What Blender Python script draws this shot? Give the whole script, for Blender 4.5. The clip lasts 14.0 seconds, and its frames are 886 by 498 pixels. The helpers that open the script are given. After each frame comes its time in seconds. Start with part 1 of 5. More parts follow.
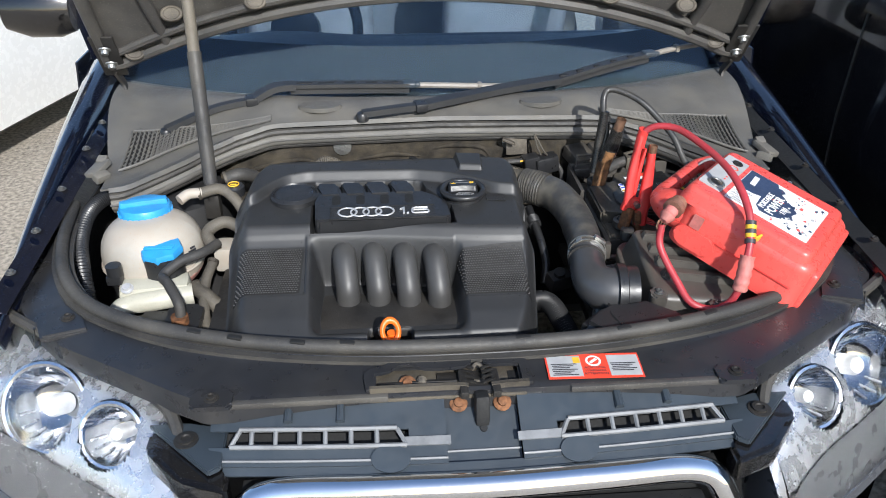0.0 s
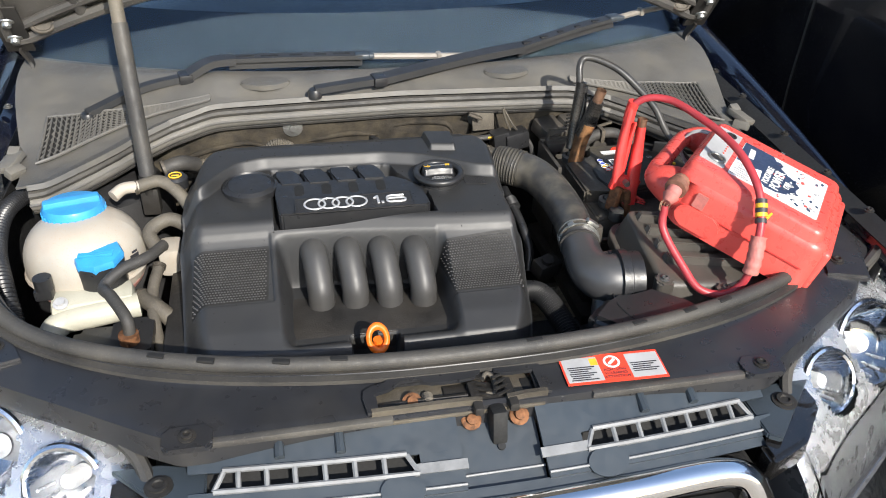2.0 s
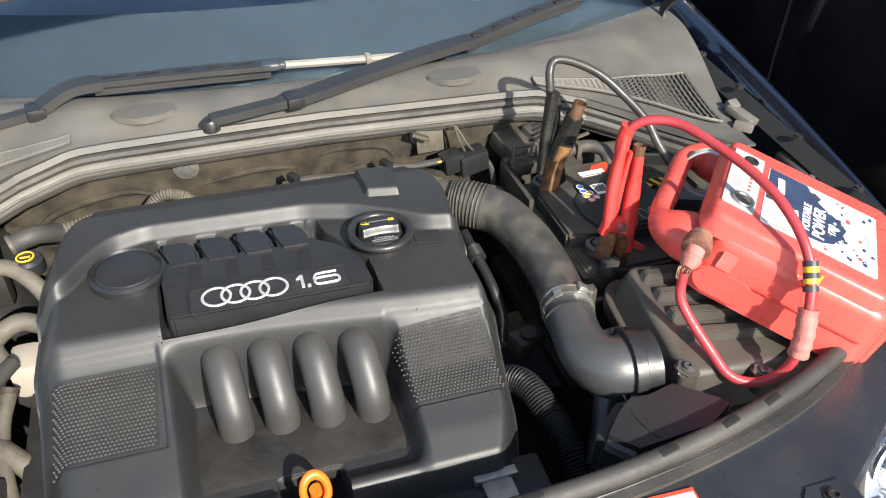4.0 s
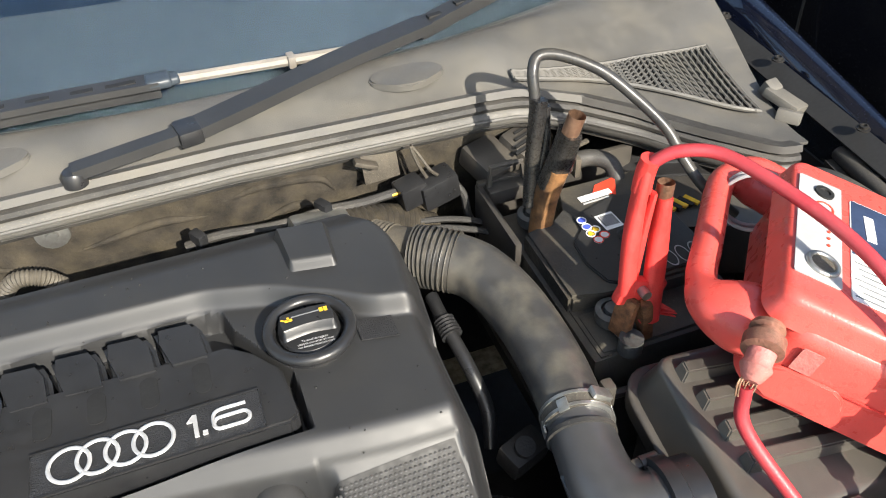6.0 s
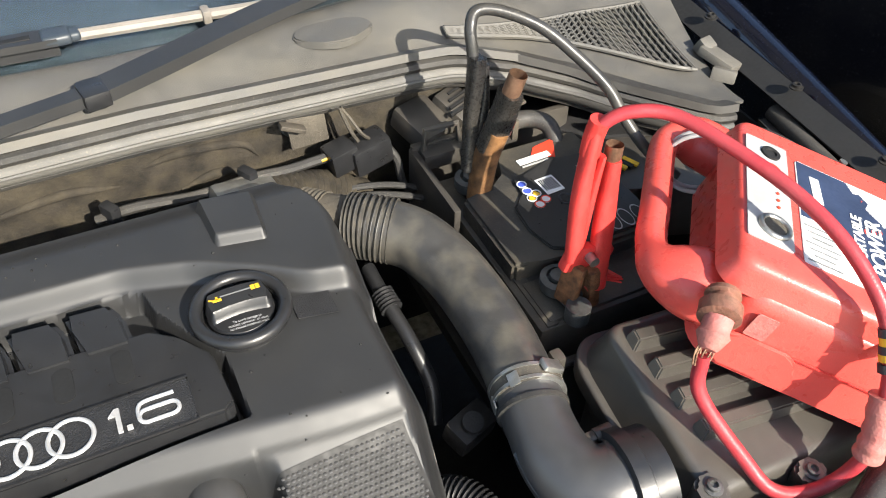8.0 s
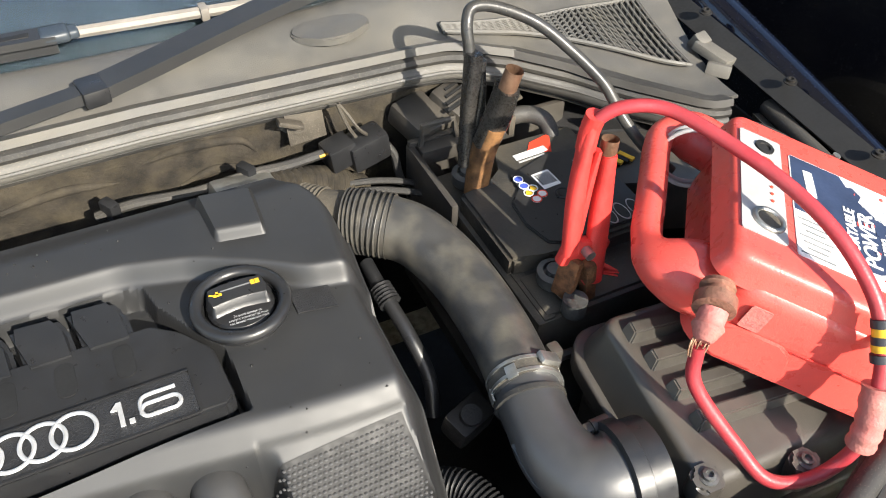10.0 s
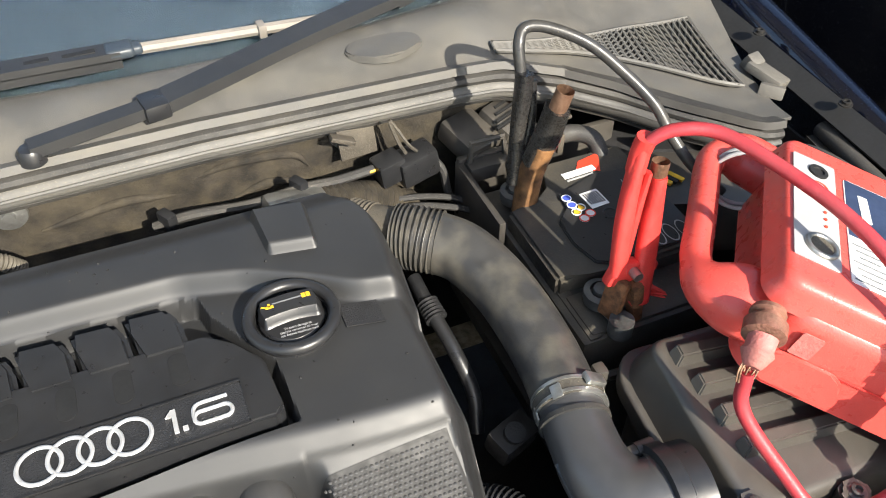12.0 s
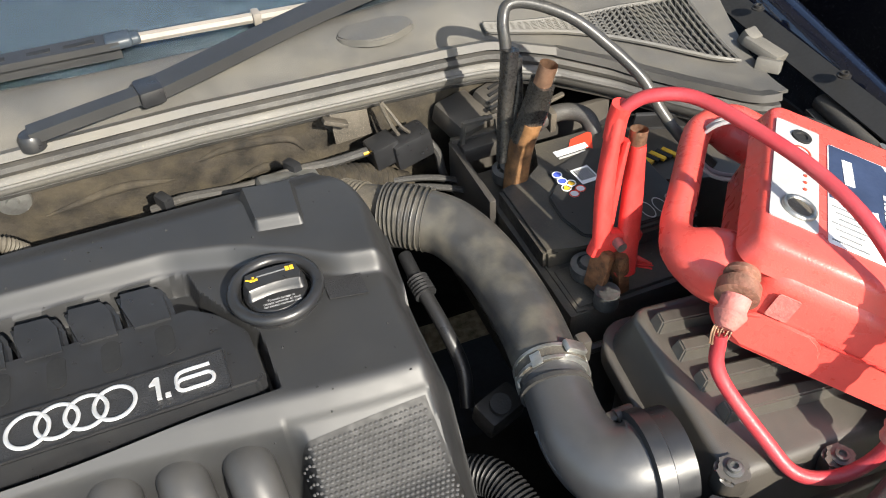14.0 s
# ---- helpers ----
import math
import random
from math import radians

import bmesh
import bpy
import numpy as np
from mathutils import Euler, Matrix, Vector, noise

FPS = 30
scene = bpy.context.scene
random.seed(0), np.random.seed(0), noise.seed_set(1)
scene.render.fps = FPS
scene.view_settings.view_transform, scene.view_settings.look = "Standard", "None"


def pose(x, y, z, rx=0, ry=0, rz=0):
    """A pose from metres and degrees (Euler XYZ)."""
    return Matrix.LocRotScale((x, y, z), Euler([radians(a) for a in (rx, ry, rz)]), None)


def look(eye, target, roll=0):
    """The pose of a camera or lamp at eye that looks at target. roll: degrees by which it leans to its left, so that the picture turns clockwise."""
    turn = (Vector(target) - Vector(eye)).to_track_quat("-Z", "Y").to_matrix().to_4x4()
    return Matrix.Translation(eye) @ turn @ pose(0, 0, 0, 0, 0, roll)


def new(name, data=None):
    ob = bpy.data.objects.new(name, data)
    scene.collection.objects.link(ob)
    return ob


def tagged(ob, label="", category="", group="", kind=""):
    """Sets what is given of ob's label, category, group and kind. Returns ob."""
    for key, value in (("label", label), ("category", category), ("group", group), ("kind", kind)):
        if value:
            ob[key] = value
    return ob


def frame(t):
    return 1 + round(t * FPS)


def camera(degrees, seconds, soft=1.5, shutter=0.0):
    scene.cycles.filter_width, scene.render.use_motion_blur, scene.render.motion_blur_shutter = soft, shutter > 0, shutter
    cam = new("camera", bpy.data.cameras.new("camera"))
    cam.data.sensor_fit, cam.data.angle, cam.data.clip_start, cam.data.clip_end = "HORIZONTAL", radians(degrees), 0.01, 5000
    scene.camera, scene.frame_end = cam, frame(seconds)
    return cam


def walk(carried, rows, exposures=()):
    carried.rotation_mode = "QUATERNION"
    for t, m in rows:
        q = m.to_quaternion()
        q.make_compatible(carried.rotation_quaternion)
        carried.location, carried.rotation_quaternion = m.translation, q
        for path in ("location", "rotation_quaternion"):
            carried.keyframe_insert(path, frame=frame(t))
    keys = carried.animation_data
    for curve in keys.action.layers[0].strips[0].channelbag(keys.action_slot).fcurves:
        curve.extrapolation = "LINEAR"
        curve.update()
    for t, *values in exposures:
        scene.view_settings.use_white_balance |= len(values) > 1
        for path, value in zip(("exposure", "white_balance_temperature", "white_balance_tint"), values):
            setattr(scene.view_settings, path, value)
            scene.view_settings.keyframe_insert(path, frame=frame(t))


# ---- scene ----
cam = camera(58.1, 14.0, soft=1.0)
PATH = [
    (0, (-0.123, -0.015, 1.584), (0.024, 1.698, 0.562), 0.3),
    (0.5, (-0.132, 0.005, 1.576), (0.013, 1.718, 0.553), 0.7),
    (1, (-0.159, 0.035, 1.573), (-0.001, 1.741, 0.541), 0.9),
    (1.5, (-0.225, 0.093, 1.568), (0.045, 1.776, 0.522), 1.9),
    (2, (-0.227, 0.136, 1.549), (0.148, 1.77, 0.457), 2.0),
    (2.5, (-0.159, 0.229, 1.539), (0.212, 1.852, 0.43), 1.7),
    (2.7, (-0.13, 0.263, 1.54), (0.198, 1.895, 0.432), 1.0),
    (4.8, (-0.169, 0.593, 1.498), (0.442, 2.016, 0.233), 0.2),
    (5, (-0.147, 0.617, 1.49), (0.47, 2.032, 0.218), -0.4),
    (5.5, (-0.044, 0.716, 1.473), (0.552, 2.113, 0.172), -1.1),
    (6, (-0.018, 0.778, 1.461), (0.464, 2.192, 0.131), -2.4),
    (6.5, (-0.057, 0.83, 1.447), (0.471, 2.179, 0.068), -1.2),
    (7, (-0.052, 0.838, 1.441), (0.574, 2.128, 0.046), 1.0),
    (7.5, (-0.039, 0.828, 1.441), (0.603, 2.105, 0.042), 1.3),
    (8, (-0.026, 0.821, 1.438), (0.625, 2.09, 0.036), 2.0),
    (10.5, (-0.03, 0.816, 1.442), (0.627, 2.074, 0.033), 2.0),
    (11, (-0.028, 0.818, 1.441), (0.631, 2.075, 0.031), 2.1),
    (11.5, (-0.044, 0.82, 1.454), (0.563, 2.104, 0.046), 2.1),
    (12, (-0.035, 0.817, 1.451), (0.532, 2.138, 0.061), 0.3),
    (12.5, (-0.031, 0.812, 1.449), (0.54, 2.13, 0.057), -0.3),
    (13, (-0.032, 0.811, 1.45), (0.542, 2.126, 0.056), -0.2),
    (13.5, (-0.024, 0.801, 1.445), (0.531, 2.136, 0.063), -1.2),
    (14, (0.002, 0.773, 1.434), (0.483, 2.141, 0.056), -3.3),
]
EXPOSURES = [(0, .54, 6150, 9), (1, .60, 6300, 9), (2, .80, 6650, 9), (2.7, .92, 6700, 9), (4.8, 1.25, 6950, 8), (7, 1.28, 7000, 8), (14, 1.28, 7000, 8)]
walk(cam, [(t, look(eye, target, roll)) for t, eye, target, roll in PATH], EXPOSURES)

# ---- light ----
TO_SUN = Vector((0.20, -0.80, 0.56)).normalized()
world = bpy.data.worlds.new("world")
scene.world = world
world.use_nodes = True
wn = world.node_tree.nodes
sky = wn.new("ShaderNodeTexSky")
sky.sky_type = "NISHITA"
sky.sun_disc = False
sky.sun_elevation = math.asin(TO_SUN.z)
sky.sun_rotation = math.atan2(TO_SUN.x, TO_SUN.y)
wn["Background"].inputs["Strength"].default_value = 0.15
world.node_tree.links.new(sky.outputs["Color"], wn["Background"].inputs["Color"])
sun_data = bpy.data.lights.new("sun", "SUN")
sun_data.energy, sun_data.angle, sun_data.color = 4.4, radians(0.6), (1.0, 0.96, 0.90)
sun = new("sun", sun_data)
sun.matrix_world = look(TO_SUN * 8, (0, 0, 0))


# ---- materials ----
def mat(name, color, rough=0.5, metal=0.0, var=0.25, scale=30.0, bump=0.15, fine=400.0, dust=0.0, dust_color=(0.22, 0.19, 0.14),
        coat=0.0, spec=0.5, dust_scale=9.0, specks=True, gloss_var=1.0):
    """A procedural surface: base colour with stains at two scales, dust patches, uneven gloss and fine relief."""
    m = bpy.data.materials.new(name)
    m.use_nodes = True
    nt = m.node_tree
    n, l = nt.nodes, nt.links
    b = n["Principled BSDF"]
    co = n.new("ShaderNodeTexCoord")

    def nz(s, detail=5.0):
        t = n.new("ShaderNodeTexNoise")
        t.inputs["Scale"].default_value, t.inputs["Detail"].default_value = s, detail
        l.new(co.outputs["Object"], t.inputs["Vector"])
        return t.outputs["Fac"]

    def ramp(src, lo, hi, a, z):
        r = n.new("ShaderNodeMapRange")
        for k, v in zip(("From Min", "From Max", "To Min", "To Max"), (lo, hi, a, z)):
            r.inputs[k].default_value = v
        l.new(src, r.inputs["Value"])
        return r.outputs["Result"]

    def mix(fac, a, c, kind="MIX"):
        x = n.new("ShaderNodeMix")
        x.data_type, x.blend_type = "RGBA", kind
        l.new(fac, x.inputs["Factor"])
        for src, sock in ((a, x.inputs[6]), (c, x.inputs[7])):
            if isinstance(src, tuple):
                sock.default_value = (*src, 1)
            else:
                l.new(src, sock)
        return x.outputs[2]

    big, small, tiny = nz(scale), nz(scale * 7), nz(fine, 2.0)
    dark = tuple(c * (1 - var) for c in color)
    light = tuple(min(1, c * (1 + var)) for c in color)
    c1 = mix(ramp(big, 0.35, 0.65, 0, 1), dark, light)
    c2 = mix(ramp(small, 0.45, 0.75, 0, 0.5), c1, light)
    if dust:
        c2 = mix(ramp(nz(dust_scale, 8.0), 0.42, 0.72, 0, dust), c2, dust_color)
    if dust and specks:
        c2 = mix(ramp(nz(scale * 45, 3.0), 0.60, 0.70, 0, min(0.7, 0.15 + dust)), c2, dust_color)
    l.new(c2, b.inputs["Base Color"])
    l.new(ramp(small, 0.3, 0.7, max(0.02, rough - 0.08 * gloss_var), min(1, rough + (0.1 + dust * 0.1) * gloss_var)), b.inputs["Roughness"])
    b.inputs["Metallic"].default_value = metal
    b.inputs["Coat Weight"].default_value = coat
    b.inputs["Coat Roughness"].default_value = 0.04
    b.inputs["Specular IOR Level"].default_value = spec
    if bump:
        bp = n.new("ShaderNodeBump")
        bp.inputs["Strength"].default_value, bp.inputs["Distance"].default_value = bump, 0.001
        l.new(tiny, bp.inputs["Height"])
        l.new(bp.outputs["Normal"], b.inputs["Normal"])
    return m


def glass_mat(name, color=(1, 1, 1), rough=0.0, ior=1.45):
    m = bpy.data.materials.new(name)
    m.use_nodes = True
    b = m.node_tree.nodes["Principled BSDF"]
    b.inputs["Base Color"].default_value = (*color, 1)
    b.inputs["Roughness"].default_value = rough
    b.inputs["IOR"].default_value = ior
    b.inputs["Transmission Weight"].default_value = 1.0
    return m


M_COVER = mat("satin_black_plastic", (0.020, 0.0205, 0.0215), 0.50, var=0.10, scale=9, bump=0.05, fine=1800, dust=0.16, dust_color=(0.055, 0.052, 0.047), dust_scale=22, specks=False, spec=0.6, gloss_var=0.25)
M_COVERB = mat("smooth_black_plastic", (0.016, 0.0165, 0.018), 0.34, var=0.15, scale=14, bump=0.10, fine=1500, dust=0.10, dust_color=(0.06, 0.055, 0.05), dust_scale=25, specks=False)
M_RUNNER = mat("matt_runner_plastic", (0.042, 0.041, 0.040), 0.46, var=0.12, scale=20, bump=0.06, fine=1500, dust=0.2, dust_color=(0.08, 0.075, 0.065), dust_scale=30, specks=False, gloss_var=0.4)
M_GRIT = mat("pebbled_black_plastic", (0.02, 0.02, 0.021), 0.45, var=0.2, scale=60, bump=1.0, fine=700)
M_MESH = mat("perforated_black_plastic", (0.012, 0.0115, 0.011), 0.6, var=0.2, scale=20, bump=0.1, fine=800, dust=0.12, dust_color=(0.06, 0.055, 0.045), specks=False)
# Dots paler than their panel: the glints on them are put into the colour.
M_DOT = mat("raised_dot_glint", (0.075, 0.073, 0.070), 0.35, var=0.2, scale=40, bump=0.0, spec=0.7)
# Near-black for black parts, and for shade painted into holes and gaps.
M_BLACK = mat("black_and_recess_shade", (0.008, 0.008, 0.008), 0.7, var=0.2, bump=0.0)
M_RUBBER = mat("black_rubber", (0.028, 0.027, 0.026), 0.6, var=0.2, scale=15, bump=0.3, dust=0.35, dust_color=(0.14, 0.125, 0.1))
M_TAPEB = mat("shiny_black_tape", (0.012, 0.012, 0.013), 0.28, var=0.3, scale=60, bump=0.6, fine=200, dust=0.08)
M_ELBOW = mat("smooth_elbow_plastic", (0.040, 0.040, 0.042), 0.38, var=0.2, scale=16, bump=0.06, dust=0.25, dust_color=(0.07, 0.065, 0.055), dust_scale=30, specks=False, spec=0.8, gloss_var=0.3)
M_DUCT = mat("dusty_rubber_duct", (0.036, 0.035, 0.034), 0.40, var=0.2, scale=14, bump=0.1, dust=0.6, dust_color=(0.14, 0.125, 0.095), dust_scale=34, specks=False, spec=0.8)
M_COWL = mat("faded_grey_plastic", (0.085, 0.082, 0.076), 0.5, var=0.16, scale=8, bump=0.35, fine=1100, dust=0.4, dust_color=(0.15, 0.135, 0.105), dust_scale=14, specks=False)
M_SEAL = mat("dusty_rubber_seal", (0.10, 0.096, 0.088), 0.6, var=0.2, scale=12, bump=0.35, dust=0.4, dust_color=(0.2, 0.18, 0.14))
M_SLAM = mat("black_panel_plastic", (0.017, 0.018, 0.021), 0.31, var=0.15, scale=7, bump=0.10, fine=900, dust=0.16, dust_color=(0.09, 0.08, 0.065), dust_scale=12, specks=False)
M_GRILLE = mat("grey_grille_plastic", (0.032, 0.042, 0.053), 0.42, var=0.10, scale=10, bump=0.12, fine=1200, dust=0.12, dust_color=(0.09, 0.085, 0.075), specks=False)
M_SPINE = mat("pale_blade_spine", (0.20, 0.18, 0.155), 0.5, var=0.15, scale=40, bump=0.2)
M_BEZEL = mat("lamp_bezel", (0.085, 0.088, 0.095), 0.30, metal=0.3, var=0.04, scale=4, bump=0.0)
M_GLAND = mat("corroded_gland", (0.2, 0.085, 0.06), 0.55, metal=0.3, var=0.4, scale=80, bump=0.6, dust=0.4, dust_color=(0.3, 0.2, 0.13), dust_scale=60)
M_RIM = mat("worn_grey_plastic", (0.17, 0.175, 0.18), 0.5, var=0.2, scale=30, bump=0.2)
M_RIMB = mat("dark_lip_and_seal", (0.045, 0.043, 0.040), 0.48, var=0.15, scale=12, bump=0.2, dust=0.2, dust_color=(0.09, 0.08, 0.065), specks=False)
M_GRIME = mat("grimy_metal", (0.06, 0.052, 0.042), 0.6, metal=0.3, var=0.4, scale=25, bump=0.6, dust=0.5)
M_FELT = mat("soundproofing_felt", (0.022, 0.018, 0.013), 0.9, var=0.6, scale=45, bump=1.0, fine=260, dust=0.6, dust_color=(0.07, 0.056, 0.034), dust_scale=38)
M_DARK = mat("oily_dark_metal", (0.018, 0.017, 0.016), 0.55, metal=0.2, var=0.4, scale=20, bump=0.4, dust=0.3, dust_color=(0.06, 0.05, 0.038))
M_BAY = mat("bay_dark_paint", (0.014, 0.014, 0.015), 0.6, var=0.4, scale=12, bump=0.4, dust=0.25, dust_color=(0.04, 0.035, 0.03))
M_PAINT = mat("dark_blue_metallic_paint", (0.004, 0.006, 0.016), 0.2, metal=0.2, var=0.1, scale=40, bump=0.0, coat=1.0)
M_PAINTB = mat("black_gloss_paint", (0.004, 0.004, 0.005), 0.18, var=0.1, scale=40, bump=0.0, coat=1.0, dust=0.05)
M_WHITE = mat("white_gloss_paint", (0.8, 0.8, 0.78), 0.25, var=0.02, scale=5, bump=0.0, coat=0.8)
M_HOOD = mat("hood_underside_paint", (0.05, 0.047, 0.044), 0.5, var=0.25, scale=7, bump=0.3, dust=0.45, dust_color=(0.13, 0.12, 0.1))
M_CHROME = mat("chrome", (0.85, 0.86, 0.88), 0.06, metal=1.0, var=0.02, bump=0.0)
M_SILVER = mat("brushed_silver", (0.58, 0.58, 0.58), 0.36, metal=0.5, var=0.1, scale=80, bump=0.1)
M_ZINC = mat("dull_zinc", (0.42, 0.42, 0.4), 0.42, metal=0.9, var=0.2, scale=60, bump=0.25, dust=0.25)
M_LEAD = mat("grey_lead", (0.13, 0.13, 0.125), 0.5, metal=0.7, var=0.3, scale=60, bump=0.4)
M_BAT = mat("battery_case_plastic", (0.036, 0.034, 0.031), 0.42, var=0.2, scale=20, bump=0.25, dust=0.6, dust_color=(0.115, 0.098, 0.07), dust_scale=16)
M_BATLBL = mat("battery_label_black", (0.022, 0.022, 0.023), 0.35, var=0.2, scale=30, bump=0.05, dust=0.18, dust_color=(0.1, 0.09, 0.07))
M_AIR = mat("airbox_plastic", (0.042, 0.038, 0.034), 0.40, var=0.15, scale=14, bump=0.12, fine=1200, dust=0.30, dust_color=(0.12, 0.105, 0.08), dust_scale=14, specks=False, spec=0.65, gloss_var=0.3)
M_RED = mat("red_moulded_plastic", (0.66, 0.08, 0.066), 0.3, var=0.1, scale=12, bump=0.18, fine=600, dust=0.12, dust_color=(0.5, 0.16, 0.12))
M_REDSKIN = mat("worn_red_rubber", (0.62, 0.04, 0.035), 0.45, var=0.2, scale=25, bump=0.4, dust=0.25, dust_color=(0.22, 0.05, 0.04), dust_scale=40)
M_REDCABLE = mat("red_cable_sheath", (0.36, 0.03, 0.04), 0.4, var=0.15, scale=30, bump=0.25, dust=0.35, dust_color=(0.24, 0.07, 0.07), dust_scale=25)
M_TAPE = mat("dirty_pink_tape", (0.42, 0.13, 0.115), 0.6, var=0.25, scale=60, bump=0.8, fine=300, dust=0.4, dust_color=(0.3, 0.17, 0.13), dust_scale=50)
M_BLKCABLE = mat("black_cable_sheath", (0.03, 0.03, 0.03), 0.35, var=0.2, scale=20, bump=0.15, dust=0.2)
M_COPPER = mat("oxidised_copper", (0.25, 0.145, 0.095), 0.45, metal=0.7, var=0.4, scale=60, bump=0.5, dust=0.3, dust_color=(0.1, 0.06, 0.03), dust_scale=50)
M_WOODY = mat("rust_stained_jaw", (0.24, 0.12, 0.05), 0.5, metal=0.3, var=0.6, scale=55, bump=0.8, fine=180, dust=0.85, dust_color=(0.04, 0.02, 0.012), dust_scale=45)
M_RUST = mat("rusty_steel", (0.16, 0.07, 0.03), 0.75, metal=0.3, var=0.5, scale=120, bump=0.8)
M_LABELW = mat("white_label", (0.75, 0.75, 0.74), 0.4, var=0.06, scale=30, bump=0.05)
M_LABELN = mat("navy_label", (0.03, 0.045, 0.09), 0.38, var=0.15, scale=30, bump=0.05)
M_LABELG = mat("grey_label", (0.38, 0.38, 0.38), 0.4, var=0.1, scale=30, bump=0.05)
M_LABELR = mat("red_label", (0.75, 0.06, 0.03), 0.4, var=0.06, scale=30, bump=0.05)
M_INK = mat("dark_ink", (0.03, 0.03, 0.035), 0.5, var=0.1, bump=0.0)
M_YELLOW = mat("yellow_print", (0.72, 0.42, 0.03), 0.45, var=0.15, scale=80, bump=0.0)
M_ORANGE = mat("orange_plastic", (0.85, 0.16, 0.015), 0.35, var=0.08, scale=30, bump=0.1)
M_BLUE = mat("blue_plastic", (0.03, 0.27, 0.6), 0.4, var=0.1, scale=30, bump=0.2, dust=0.12)
M_BLUEINK = mat("blue_print", (0.06, 0.1, 0.5), 0.45, var=0.1, bump=0.0)
M_TANK = mat("yellowed_white_plastic", (0.36, 0.335, 0.29), 0.42, var=0.1, scale=10, bump=0.2, dust=0.3, dust_color=(0.4, 0.27, 0.17), dust_scale=12)
M_CREAM = mat("cream_hose", (0.42, 0.41, 0.34), 0.45, var=0.1, scale=15, bump=0.2, dust=0.2)
M_PINK = mat("pink_coolant_stain", (0.55, 0.28, 0.24), 0.4, var=0.2, scale=18, bump=0.2)
M_HOSE = mat("perished_hose", (0.07, 0.062, 0.05), 0.65, var=0.3, scale=30, bump=0.5, dust=0.5)
M_TARMAC = mat("gravelly_tarmac", (0.26, 0.23, 0.19), 0.9, var=0.55, scale=55, bump=1.0, fine=140, dust=0.35, dust_color=(0.3, 0.26, 0.2))
M_DASH = mat("dashboard_plastic", (0.08, 0.085, 0.095), 0.55, var=0.1, scale=10, bump=0.3)
M_SEAT = mat("pale_grey_seat_cloth", (0.14, 0.14, 0.15), 0.8, var=0.1, scale=14, bump=0.6)
# Glass coloured blue to carry the sky's reflection.
M_GLASS = glass_mat("windscreen_sky_blue", (0.62, 0.80, 0.95))
M_LENS = glass_mat("headlamp_lens", (0.96, 0.97, 0.98), 0.02, 1.3)
M_SHROUD = mat("bright_chromed_plastic", (0.62, 0.63, 0.66), 0.26, metal=0.85, var=0.04, scale=8, bump=0.0)
M_REFLECT = mat("headlamp_reflector", (0.5, 0.51, 0.53), 0.08, metal=1.0, var=0.1, scale=40, bump=0.06, fine=60)


# ---- shaping tools ----
def thing(name, at, label, category, group="", kind=""):
    e = new(name)
    e.empty_display_size = 0.02
    e.location = at
    return tagged(e, label, category, group, kind)


def mesh_of(name, bm, material, smooth=True):
    me = bpy.data.meshes.new(name)
    bmesh.ops.recalc_face_normals(bm, faces=bm.faces)
    bm.to_mesh(me)
    bm.free()
    me.materials.append(material)
    if smooth:
        me.polygons.foreach_set("use_smooth", [True] * len(me.polygons))
        me.set_sharp_from_angle(angle=radians(38))
    return me


def part(name, bm, material, parent, label="", smooth=True):
    """Links a bmesh, given in world places, as one mesh under a thing or a part."""
    ob = new(name, mesh_of(name, bm, material, smooth))
    if parent:
        ob.parent = parent
        if parent.type == "EMPTY":
            ob.matrix_parent_inverse = Matrix.LocRotScale(parent.location, parent.rotation_euler, None).inverted()
    return tagged(ob, label)


def solid(name, bm, material, label, category, group="", kind="", smooth=True):
    return tagged(part(name, bm, material, None, "", smooth), label, category, group, kind)


def join(*bms):
    out = bmesh.new()
    for b in bms:
        me = bpy.data.meshes.new("tmp")
        b.to_mesh(me)
        b.free()
        out.from_mesh(me)
        bpy.data.meshes.remove(me)
    return out


def moved(bm, m):
    bm.transform(m)
    return bm


def box(sx, sy, sz, at=(0, 0, 0), rot=(0, 0, 0), bevel=0.0, seg=2):
    bm = bmesh.new()
    bmesh.ops.create_cube(bm, size=1, matrix=Matrix.Diagonal((sx, sy, sz, 1)))
    if bevel:
        bmesh.ops.bevel(bm, geom=bm.edges[:], offset=bevel, segments=seg, affect="EDGES", profile=0.6)
    return moved(bm, pose(*at, *rot))


def cyl(r, h, at=(0, 0, 0), rot=(0, 0, 0), r2=None, seg=28, bevel=0.0):
    """A disc or cone standing on its base."""
    bm = bmesh.new()
    bmesh.ops.create_cone(bm, cap_ends=True, segments=seg, radius1=r, radius2=r if r2 is None else r2, depth=h)
    if bevel:
        rim = [e for e in bm.edges if abs(e.verts[0].co.z - e.verts[1].co.z) < 1e-6]
        bmesh.ops.bevel(bm, geom=rim, offset=bevel, segments=2, affect="EDGES")
    return moved(bm, pose(*at, *rot) @ Matrix.Translation((0, 0, h / 2)))


def smooth_path(pts, n=10):
    pts = [Vector(p) for p in pts]
    p = [2 * pts[0] - pts[1]] + pts + [2 * pts[-1] - pts[-2]]
    out = []
    for i in range(1, len(p) - 2):
        for k in range(n):
            t = k / n
            a, b, c, d = p[i - 1:i + 3]
            out.append(0.5 * ((2 * b) + (c - a) * t + (2 * a - 5 * b + 4 * c - d) * t * t + (3 * b - a - 3 * c + d) * t ** 3))
    return out + [pts[-1]]


